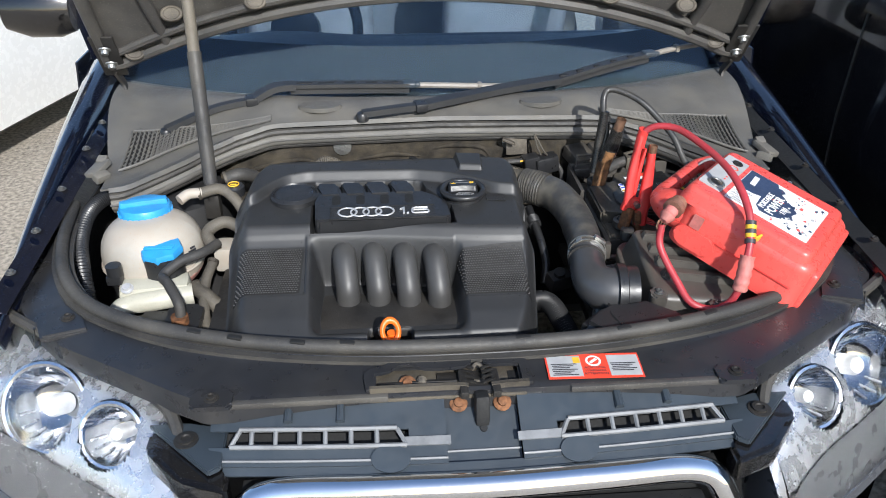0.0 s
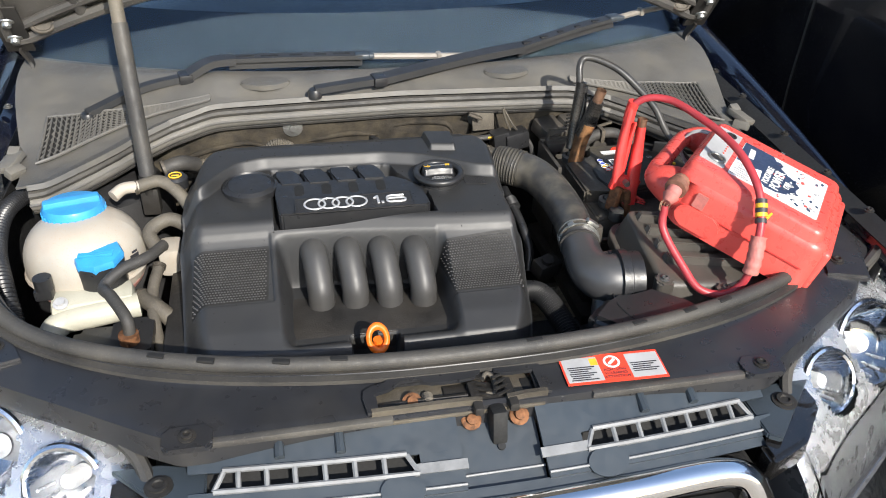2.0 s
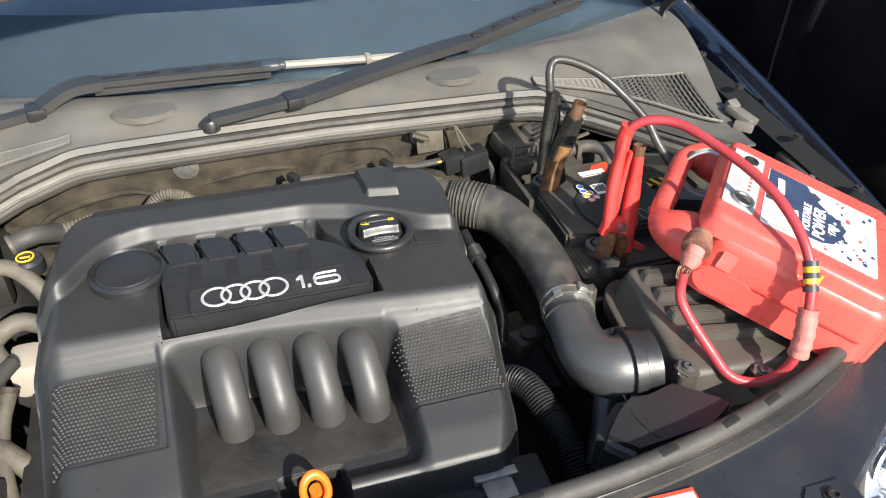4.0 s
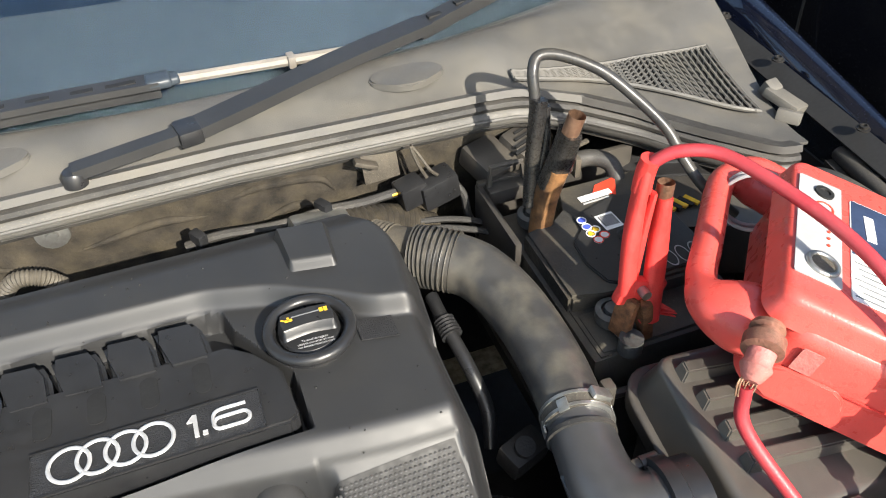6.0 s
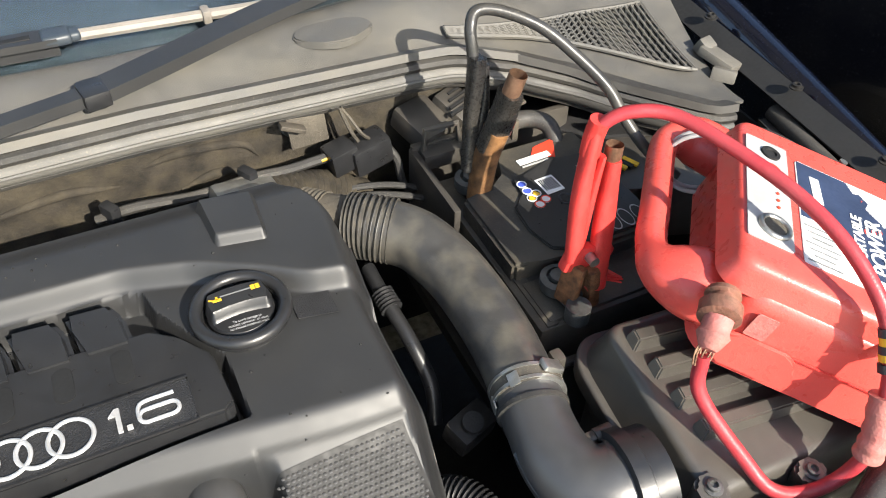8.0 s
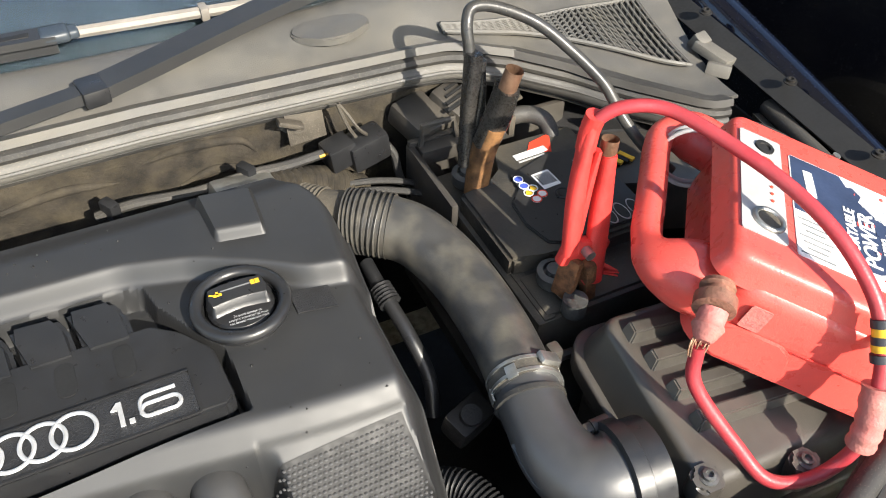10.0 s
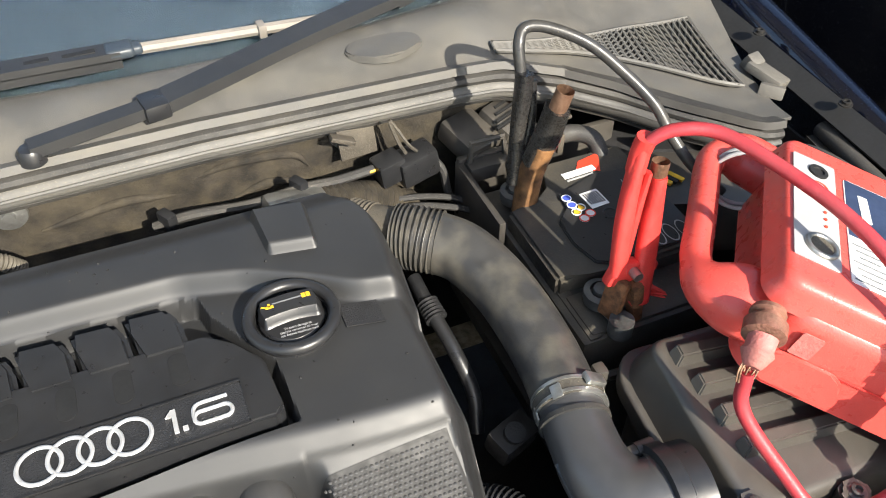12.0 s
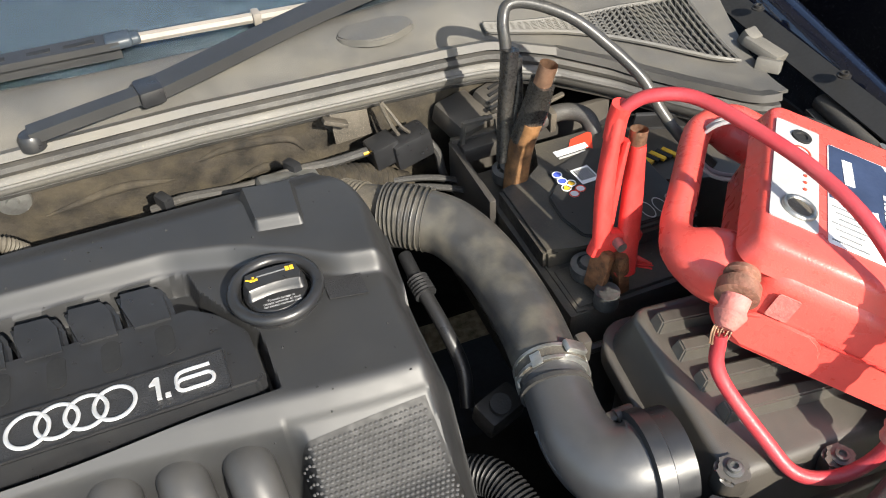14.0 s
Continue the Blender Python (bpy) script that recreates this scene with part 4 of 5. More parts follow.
for x in (-.184, -.1625, -.141, -.1195):
    part("badge_ring", torus(.0157, .0018, (x, 1.2155, .9315), squash=.7), M_SILVER, badge, "raised silver ring")
part("badge_numeral", prism([(-.0930, 1.2205), (-.0880, 1.2265), (-.0845, 1.2265), (-.0845, 1.2045), (-.0880, 1.2045), (-.0880, 1.2200)], .9295, .9325), M_SILVER, badge, "raised silver figure one")
part("badge_point", prism([(-.0815, 1.2045), (-.0775, 1.2045), (-.0775, 1.2083), (-.0815, 1.2083)], .9295, .9325), M_SILVER, badge)
part("badge_numeral", join(tube([(x, y, .931) for x, y in round_rect(-.0720, 1.2060, -.0430, 1.2175, .0055, 5)] + [(-.0430, 1.2120, .931)], .0017, 8, 1, curve=False),
                           tube([(-.0720, 1.2105, .931), (-.0720, 1.2190, .931), (-.0695, 1.2240, .931), (-.064, 1.2255, .931), (-.053, 1.2255, .931), (-.0445, 1.2255, .931)], .0017, 8, 4)), M_SILVER, badge, "raised silver figure six")
for k, x in enumerate((-.205, -.162, -.119, -.075)):
    part("panel_tab", prism(round_rect(x - .0075, 1.250, x + .0075, 1.284, .006), .924, .9292, .0005), M_BLACK, badge)

# four ribs that run back from the badge panel under the ledge
for k in range(4):
    x = -.235 + .0445 * k
    part("ledge_rib", prism([(x, 1.284), (x + .040, 1.284), (x + .036, 1.320), (x + .027, 1.338), (x - .010, 1.340), (x - .004, 1.318)], .896, .9300 + .0005 * k, .005, 3), M_COVERB, engine_cover)

# four runners
for k in range(4):
    x = -.196 + .0517 * k + .003
    yt = 1.186 - .030 * ss(-.2, .12, x) - .008
    pts = [(x, yt + .012, .860), (x, yt + .0, .872), (x + .002, yt - .018, .868), (x + .004, yt - .036, .852), (x + .006, yt - .052, .830), (x + .006, yt - .056, .80)]
    part("runner", tube(pts, lambda s: .0205 * (.72 + .28 * ss(0, .16, s)), 22, 8), M_RUNNER, engine_cover, "smooth satin grey-black runner")


# perforated side panels
def side_panel(x0, x1, y0, y1, name):
    off = Vector((0, 0, .0008))
    f = lambda u, v: (lambda x, y: Vector((x, y, cover_z(x, y))) + off)(x0 + (x1 - x0) * u + (.008 * (1 - v) if x0 > -.1 else -.006 * (1 - v)), y0 + (y1 - y0) * v)
    p = part("side_panel", sheet(f, 48, 40), M_MESH, engine_cover, "perforated black panel")
    return p, f


for args in ((.000, .112, 1.066, 1.150, "r"), (-.368, -.258, 1.082, 1.172, "l")):
    p, f = side_panel(*args)
    bm = bmesh.new()
    for i in range(25):
        for j in range(21):
            u, v = (i + .5 + .5 * (j % 2)) / 26, (j + .7) / 22
            q = f(u, v) + Vector((0, 0, .0008))
            vs = [bm.verts.new(q + Vector((.0017 * math.cos(a), .0017 * math.sin(a), .0002))) for a in (math.pi * k / 3 for k in range(6))]
            top = bm.verts.new(q + Vector((0, 0, .0014)))
            for k in range(6):
                bm.faces.new((vs[k], vs[(k + 1) % 6], top))
    tagged(part("perforation", bm, M_DOT, p), kind="stuff")
p = part("vent_strip", sheet(lambda u, v: Vector((.066 + .034 * u, 1.262 + .026 * v - .006 * u, .9232)), 4, 4, .001), M_GRIT, engine_cover)

# grit and dried drops scattered on the cover
rs = random.Random(11)
grit = bmesh.new()
for k in range(150):
    gx, gy = rs.uniform(-.36, .11), rs.uniform(1.0, 1.42)
    gr = rs.uniform(.0006, .0016)
    gz = cover_z(gx, gy) + .0012
    ring = [grit.verts.new((gx + gr * math.cos(a) * rs.uniform(.6, 1.2), gy + gr * math.sin(a) * rs.uniform(.6, 1.2), gz - .001)) for a in (math.pi * q / 3 for q in range(6))]
    tip = grit.verts.new((gx, gy, gz + gr * .4))
    for q in range(6):
        grit.faces.new((ring[q], ring[(q + 1) % 6], tip))
tagged(part("grit", grit, M_BLACK, engine_cover, "specks of grit"), kind="stuff")

# blank disc and oil filler cap
disc = part("blank_disc", lathe([(.044, -.004), (.044, .006), (.040, .009), (.0385, .006), (.036, .0065), (.034, .0085), (.002, .0095)], (-.281, 1.297, .923), seg=48), M_COVERB, engine_cover, "round blanking disc")
part("disc_tab", box(.018, .006, .003, (-.281, 1.267, .926), bevel=.001), M_COVERB, disc)
cap_ring = part("filler_collar", join(torus(.037, .0058, (.024, 1.283, .934)), lathe([(.036, -.02), (.036, .006), (.031, .006), (.031, -.02)], (.024, 1.283, .925), seg=40)), M_COVERB, engine_cover, "black rubber collar")
part("filler_hole", cyl(.032, .004, (.024, 1.283, .921)), M_BLACK, cap_ring)
cap = part("filler_cap", lathe([(.028, 0), (.028, .008), (.026, .010), (.002, .0105)], (.024, 1.283, .924), seg=36), M_COVERB, engine_cover, "oil filler cap with orange symbols")
part("cap_grip", sheet(lambda u, v: Vector((.024 + .056 * (u - .5) * (1 - .12 * abs(2 * v - 1)), 1.276 + .030 * v - .003 * (2 * u - 1) ** 2, .9335 + .0095 * ss(0, .22, v) * ss(1, .85, v) * ss(0, .06, u) * ss(1, .94, u))), 30, 20, .002), M_COVERB, cap)
part("cap_symbol", join(box(.007, .003, .001, (.008, 1.291, .9428)), box(.004, .0015, .001, (.003, 1.2925, .9428), (0, 0, -25)), box(.002, .004, .001, (.008, 1.293, .9428))), M_YELLOW, cap, "orange oil can sign")
part("cap_symbol", join(box(.0034, .005, .001, (.0385, 1.294, .9430)), box(.0034, .005, .001, (.0425, 1.294, .9430))), M_YELLOW, cap, "orange book sign")
for k, w in enumerate(("To avoid damage to", "catalytic converter oil must", "not exceed maximum mark")):
    part("cap_words", letters(w, .0036, pose(.026, 1.2695 - .0036 * k, .9348, 0, 0, -2), .0001, squeeze=.82), M_LABELG, cap)
part("cap_line", box(.026, .0012, .0004, (.024, 1.294, .9432)), M_RIM, cap)

# dipstick loop
dip = thing("dipstick", (-.118, .997, .80), "orange plastic dipstick loop at the front of the engine cover", "dipstick")
part("loop", moved(torus(.013, .0042, (0, 0, 0), squash=1.0), pose(-.118, .998, .833, 60, 0, 10) @ Matrix.Diagonal((1, 1.35, 1, 1))), M_ORANGE, dip)
part("stem", cyl(.008, .05, (-.116, 1.006, .775)), M_ORANGE, dip)
part("dipstick_tube", cyl(.006, .25, (-.116, 1.006, .53)), M_DARK, dip)

# engine under the cover
engine = thing("engine", (-.12, 1.2, .35), "grimy engine block under the plastic cover", "engine")
part("block", box(.46, .36, .42, (-.12, 1.22, .60), bevel=.02), M_DARK, engine)
part("manifold_flange", join(box(.13, .05, .035, (.07, .985, .775), bevel=.006), cyl(.018, .06, (.10, .975, .76), (70, 0, 0)), cyl(.014, .05, (.055, .975, .775), (70, 0, 0)),
                             box(.03, .03, .05, (.02, .975, .77), bevel=.005)), M_DARK, engine)
part("throttle_plug", join(box(.035, .045, .02, (.075, .965, .79), bevel=.003), box(.05, .012, .01, (.075, .985, .80), bevel=.002)), M_ZINC, engine, "grey plug")
part("timing_cover", box(.07, .30, .36, (-.385, 1.20, .62), bevel=.015), M_DARK, engine)
part("gearbox", box(.24, .30, .2, (.26, 1.2, .40), bevel=.03), M_BAY, engine)

# ---- air duct, air box, battery ----
duct = thing("intake_duct", (.2, 1.2, .80), "dusty black rubber intake duct with a steel clamp", "intake duct")
part("bellows", ribbed([(.160, 1.392, .884), (.176, 1.380, .886), (.196, 1.365, .885)], .0325, .0020, 9, 28, 40), M_DUCT, duct)
part("duct_neck", tube([(.128, 1.425, .878), (.162, 1.395, .884)], .0285, 20, 1, curve=False), M_HOSE, duct)
part("neck_ribs", ribbed([(.122, 1.432, .878), (.140, 1.414, .880)], .0295, .0015, 5, 24, 30), M_HOSE, duct)
part("duct_tube", tube([(.190, 1.370, .885), (.214, 1.340, .884), (.231, 1.285, .878), (.234, 1.21, .873), (.226, 1.140, .870)], lambda s: .0325 - .0025 * s, 28, 10), M_DUCT, duct)
part("duct_elbow", tube([(.2265, 1.146, .870), (.221, 1.112, .867), (.219, 1.085, .864), (.225, 1.062, .861), (.238, 1.048, .860), (.256, 1.043, .860)], lambda s: .0295 + .0095 * ss(.15, 1, s), 28, 10), M_ELBOW, duct, "smooth black plastic elbow")
for a, b in (((.2290, 1.154, .8705), (.2282, 1.151, .8705)), ((.2263, 1.142, .870), (.2255, 1.139, .870))):
    part("clamp_ring", tube([a, b], .0332, 32, 1, curve=False), M_ZINC, duct, "steel worm clamp ring")
part("clamp_band", tube([(.2290, 1.153, .8705), (.2258, 1.140, .870)], .0322, 32, 1, curve=False), M_HOSE, duct)
for a in range(0, 360, 60):
    q = Vector((.2274, 1.1465, .8703)) + Vector((math.cos(radians(a)), 0, math.sin(radians(a)))) * .0328
    part("clamp_bridge", moved(box(.010, .013, .002, bevel=.0006), Matrix.Translation(q) @ pose(0, 0, 0, 0, 90 - a, -12)), M_ZINC, duct)
part("clamp_ring", tube([(.2233, 1.131, .8695), (.2223, 1.127, .869)], .0318, 28, 1, curve=False), M_RUBBER, duct)
part("clamp_lug", box(.022, .012, .006, (.247, 1.145, .899), (0, 35, -5), .002), M_ZINC, duct)
part("elbow_rib", tube([(.190, 1.10, .868), (.193, 1.06, .86), (.217, 1.022, .85)], .003, 6, 6), M_COVERB, duct)
part("elbow_drain", tube([(.232, 1.035, .835), (.222, 1.01, .80), (.205, .985, .77)], .017, 14, 6), M_COVERB, duct)
sn = part("meter_collar", moved(lathe([(.038, -.008), (.0455, -.007), (.0455, .006), (.042, .008), (.042, .026)], (0, 0, 0), (0, 90, 0), 32), pose(.258, 1.043, .860, 0, 0, -6)), M_COVERB, duct)
part("collar_boss", join(cyl(.007, .016, (.250, 1.080, .880), (0, 90, 0)), box(.02, .010, .010, (.252, 1.080, .880), bevel=.003)), M_AIR, duct)

flex = thing("corrugated_hose", (.17, 1.06, .70), "black corrugated hose between cover and duct", "hose")
part("hose", ribbed([(.118, 1.15, .77), (.155, 1.115, .795), (.172, 1.065, .79), (.183, 1.01, .772), (.188, .97, .74)], .0165, .0018, 52, 16), M_COVERB, flex)
part("hose_cuff", tube([(.10, 1.165, .755), (.125, 1.143, .775)], .020, 16, 2), M_COVERB, flex)

vent_pipe = thing("breather_pipe", (.15, 1.3, .8), "thin black pipe with a ribbed joint between cover and duct", "pipe")
part("pipe", tube([(.165, 1.36, .85), (.166, 1.32, .845), (.172, 1.27, .83), (.178, 1.235, .80), (.172, 1.21, .77)], .0075, 10, 8), M_COVERB, vent_pipe)
part("pipe_joint", ribbed([(.166, 1.325, .846), (.168, 1.305, .842)], .0105, .0015, 5, 12, 20), M_COVERB, vent_pipe)
part("sensor_block", join(box(.045, .03, .03, (.190, 1.175, .80), (10, 0, 20), .006), cyl(.010, .012, (.188, 1.17, .812), (20, 0, 0))), M_DARK, vent_pipe)

ab = thing("air_filter_box", (.42, 1.05, .70), "dusty black air filter box with a ribbed lid", "air filter box")
part("box_base", shell(.296, .988, .572, 1.163, .03, .60, .812, 0, .004), M_AIR, ab)
part("box_flange", sheared(shell(.280, .974, .588, 1.176, .034, .818, .838, 0, .004)), M_AIR, ab)
part("box_lid", sheared(shell(.288, .982, .580, 1.168, .030, .838, .882, .013, .010)), M_AIR, ab, "lid")
for k, (y, x0, x1) in enumerate(((1.131, .311, .47), (1.103, .315, .50), (1.074, .318, .52), (1.045, .321, .54))):
    part("lid_rib", sheared(moved(raised_rib(x1 - x0, .018, .013), pose(x0, y, .8805, 0, 0, -3))), M_AIR, ab)
for x, y in ((.308, 1.003), (.545, 1.03), (.40, .985)):
    part("screw_boss", sheared(prism(round_rect(x - .014, y - .011, x + .014, y + .011, .008), .86, .885, .003)), M_AIR, ab)
    screw(ab, (x, y, .885 + .24 * (y - 1.017) - .12 * (x - .308)), r=.0055, material=M_LEAD)
part("lid_latch", box(.012, .014, .03, (.268, 1.165, .865), bevel=.003), M_AIR, ab)

scoop = thing("air_scoop", (.25, .97, .80), "matt black plastic air scoop against the front seal", "air scoop")
part("scoop_body", prism([(.165, .950), (.20, .985), (.228, 1.003), (.255, 1.0), (.282, .984), (.335, .972), (.35, .945), (.30, .918), (.20, .910)][::-1], .78, .872, .012, 3, .97), M_COVERB, scoop)
part("scoop_seam", tube([(.228, 1.0, .866), (.222, .965, .872), (.232, .93, .872)], .0015, 5, 6), M_BLACK, scoop)

bat = thing("battery", (.37, 1.32, .68), "black car battery with a dusty label top", "battery")
BX0, BX1, BY0, BY1 = .278, .463, 1.205, 1.447
part("battery_case", box(BX1 - BX0, BY1 - BY0, .17, ((BX0 + BX1) / 2, (BY0 + BY1) / 2, .775), bevel=.006), M_BAT, bat)
lid = part("battery_lid", prism([(BX0 + .006, 1.272), (.318, 1.272), (.335, 1.262), (BX1 - .004, 1.262), (BX1 - .004, BY1 - .004), (.352, BY1 - .004), (.345, 1.40), (.325, 1.385), (BX0 + .006, 1.385)], .858, .883, .004), M_BAT, bat)
part("lid_plate", prism([(.330, 1.278), (.345, 1.270), (BX1 - .010, 1.270), (BX1 - .010, 1.395), (.40, 1.402), (.345, 1.385), (.345, 1.36), (.325, 1.345), (.322, 1.31)], .882, .8865, .0015), M_BATLBL, bat, "printed label field")
part("label_triangle", prism([(.412, 1.405), (.427, 1.436), (.397, 1.43), (.388, 1.418)], .8825, .8838), M_LABELR, bat, "red printed wedge")
part("label_brand_bar", box(.042, .009, .001, (.388, 1.4125, .8835), (0, 0, 3)), M_LABELW, bat)
part("label_line", box(.034, .002, .001, (.385, 1.404, .8835), (0, 0, 3)), M_LABELG, bat)
part("barcode", box(.022, .026, .001, (.378, 1.362, .8868), (0, 0, 4)), M_LABELW, bat)
for k in range(7):
    part("barcode_line", box(.0016, .018, .0006, (.3698 + .0027 * k, 1.363, .8874), (0, 0, 4)), M_INK, bat)
for x, y, m_ in ((.350, 1.362, M_BLUEINK), (.350, 1.374, M_BLUEINK), (.349, 1.350, M_YELLOW), (.357, 1.355, M_YELLOW), (.352, 1.338, M_LABELW), (.362, 1.343, M_LABELW)):
    part("hazard_sign", cyl(.0056, .0008, (x, y, .8863), seg=3 if m_ is M_YELLOW else 14), m_, bat)
    part("hazard_rim", torus(.0052, .0007, (x, y, .8872), seg=14, ring=5), M_LABELR if m_ is M_LABELW else M_LABELW, bat)
part("indicator_eye", join(torus(.008, .0012, (.383, 1.335, .8868)), cyl(.006, .0008, (.383, 1.335, .8864))), M_COVERB, bat)
part("rating_words", letters("12V 60", .012, pose(.437, 1.375, .8866, 0, 0, 2), .0002), M_LABELG, bat)
for k, x in enumerate((.408, .424, .44)):
    part("big_digit", moved(torus(.0085, .0007, (0, 0, 0), ring=6), pose(x, 1.285, .8868) @ Matrix.Diagonal((.75, 1.5, .6, 1))), M_LABELG, bat)
part("terminal_ledge", box(.150, .055, .012, (.365, 1.238, .858), bevel=.004), M_BAT, bat)
for x, y in ((.318, 1.245), (.310, 1.415)):
    post = part("terminal_post", cyl(.0095, .018, (x, y, .866), r2=.0085), M_LEAD, bat)
    part("clamp_collar", lathe([(.017, 0), (.018, .004), (.018, .013), (.012, .015), (.012, .008)], (x, y, .867), seg=24), M_LEAD, post)
part("clamp_arm", join(box(.014, .045, .011, (.317, 1.218, .872), (0, 0, 6), .004), cyl(.012, .018, (.314, 1.203, .866)), box(.012, .03, .008, (.328, 1.235, .872), (0, 0, 40), .003)), M_LEAD, bat)
part("battery_clamp_screw", cyl(.008, .004, (.305, 1.372, .861), seg=18), M_RIM, bat)
part("case_rim", box(.014, .165, .014, (.293, 1.29, .855), bevel=.003), M_BAT, bat)

tray = thing("battery_tray", (.36, 1.33, .66), "black plastic battery tray with tall rear walls", "battery tray")
part("tray_wall", join(box(.008, .12, .16, (.272, 1.43, .80), bevel=.002), box(.008, .18, .09, (.276, 1.28, .785), bevel=.002)), M_AIR, tray)
part("tray_wall", box(.21, .008, .17, (.375, 1.487, .80), bevel=.002), M_AIR, tray)
part("tray_wall", join(box(.20, .010, .10, (.365, 1.182, .785), bevel=.003), tube([(.270, 1.19, .84), (.275, 1.180, .842), (.30, 1.176, .842), (.46, 1.176, .84)], .005, 8, 4)), M_AIR, tray)
part("tray_floor", box(.21, .32, .02, (.37, 1.33, .68)), M_AIR, tray)
part("tray_clip", join(tube([(.282, 1.478, .88), (.285, 1.482, .905), (.325, 1.482, .905), (.328, 1.478, .88)], .004, 6, 1, curve=False), box(.055, .02, .02, (.305, 1.474, .872), bevel=.003)), M_AIR, tray)
part("fuse_cover", join(box(.05, .06, .03, (.30, 1.52, .885), (15, 0, 20), .006), box(.04, .05, .03, (.345, 1.525, .89), (20, 0, 25), .006)), M_AIR, tray)
for k in range(4):
    part("cover_slot", box(.032, .003, .004, (.340 + .004 * k, 1.505 + .011 * k, .903 + .002 * k), (20, 0, 25)), M_BLACK, tray)
hose_b = thing("breather_hose", (.40, 1.46, .88), "grey rubber hose behind the battery", "hose")
part("hose", tube([(.33, 1.44, .885), (.37, 1.462, .895), (.405, 1.465, .898), (.428, 1.45, .893), (.432, 1.43, .87)], .0105, 12, 8), M_RUBBER, hose_b)
part("hose_clip", join(box(.008, .028, .026, (.385, 1.464, .897), bevel=.002), box(.03, .006, .004, (.395, 1.475, .912), (0, -15, 0), .001)), M_GRIME, hose_b)

# wires and plug on the firewall
loom = thing("wiring_plug", (.2, 1.51, .87), "black wiring plug with a steel bracket on the firewall", "wiring plug")
part("plug_body", join(box(.034, .03, .03, (.192, 1.505, .882), (0, -8, 10), .004), box(.05, .034, .036, (.225, 1.507, .878), (0, -8, 10), .006)), M_COVERB, loom)
part("plug_tab", tube([(.212, 1.50, .90), (.205, 1.505, .915), (.198, 1.512, .94), (.205, 1.51, .93), (.215, 1.50, .912), (.225, 1.50, .90)], .0022, 6, 6), M_GRIME, loom)
part("bracket", join(box(.045, .004, .045, (.165, 1.535, .912), (-15, 0, 5), .001), box(.03, .012, .006, (.145, 1.52, .925), (0, 25, 0), .002)), M_GRIME, loom, "bare steel bracket")
part("plug_wire", tube([(.175, 1.505, .886), (.13, 1.50, .887), (.09, 1.495, .893), (.03, 1.49, .893), (-.03, 1.492, .897), (-.07, 1.50, .887)], .0055, 8, 8), M_RUBBER, loom)
part("plug_wire", tube([(.248, 1.507, .878), (.258, 1.50, .86), (.262, 1.49, .83), (.28, 1.475, .80), (.31, 1.47, .79)], .005, 8, 8), M_RUBBER, loom)
for k, m_ in enumerate((M_YELLOW, M_BLUE, M_LABELW)):
    part("plug_core", tube([(.178, 1.500 + .004 * k, .888), (.168, 1.50 + .003 * k, .887)], .0018, 6, 2), m_, loom)
for x in (.085, -.055):
    part("wire_clip", box(.012, .02, .022, (x, 1.495, .895), (0, 0, 30), .003), M_COVERB, loom)
for k in range(2):
    part("thin_pipe", tube([(.14, 1.47 + .02 * k, .845), (.20, 1.47 + .016 * k, .848), (.25, 1.455 + .02 * k, .843), (.29, 1.44 + .02 * k, .83)], .004, 8, 6), M_RUBBER, loom)
part("heat_hose", ribbed([(.06, 1.48, .872), (.12, 1.488, .866), (.17, 1.495, .848), (.21, 1.50, .82)], .022, .0015, 22, 14), M_FELT, loom, "woven heat sleeve")
part("foil_wrap", box(.07, .03, .03, (.075, 1.478, .885), (0, 12, 8), .008), M_ZINC, loom, "crumpled foil wrap")
cable_c = thing("conduit_wire", (-.22, 1.49, .87), "grey corrugated conduit behind the engine cover", "conduit")
part("conduit", ribbed([(-.20, 1.49, .885), (-.215, 1.485, .905), (-.24, 1.487, .908), (-.262, 1.49, .885)], .0085, .0009, 22, 10), M_HOSE, cable_c)
part("conduit", ribbed([(-.27, 1.487, .885), (-.31, 1.485, .89), (-.36, 1.487, .88), (-.42, 1.48, .87)], .0085, .0009, 30, 10), M_HOSE, cable_c)

# ---- left side of the bay: tanks, pipes ----
tank = thing("coolant_tank", (-.54, 1.30, .70), "yellowed white coolant tank with a blue screw cap", "coolant tank")


def tank_pt(u, v):
    a, b = 2 * math.pi * u, math.pi * (v - .5)
    c = abs(math.cos(b)) ** .75
    lump = 1 + .05 * math.cos(2 * a)
    return Vector((-.545 + .086 * c * math.cos(a) * lump, 1.285 + .094 * c * math.sin(a) * lump, .830 + .072 * math.copysign(abs(math.sin(b)) ** .85, math.sin(b))))


part("tank_body", sheet(tank_pt, 36, 24), M_TANK, tank)
part("tank_seam", tube([tank_pt(k / 36, .46) for k in range(37)], .004, 6, 1, curve=False), M_TANK, tank)
part("tank_stain", sheet(lambda u, v: tank_pt(.4 + .8 * u, .24 + .14 * v) + Vector((0, -.001, 0)), 24, 6, .001), M_PINK, tank, "pink coolant residue")
cap1 = part("screw_cap", lathe([(.046, -.01), (.047, .012), (.044, .018), (.03, .020), (.002, .020)], (-.555, 1.315, .892), (-4, 0, 0), 40), M_BLUE, tank, "blue ribbed screw cap")
part("cap_grip", box(.084, .018, .016, (-.555, 1.312, .914), (0, 0, 14), .006), M_BLUE, cap1)
for k in range(28):
    a = 2 * math.pi * k / 28
    part("cap_rib", box(.003, .003, .018, (-.555 + .0465 * math.cos(a), 1.315 + .0465 * math.sin(a), .894), (0, 0, math.degrees(a)), .001), M_BLUE, cap1)
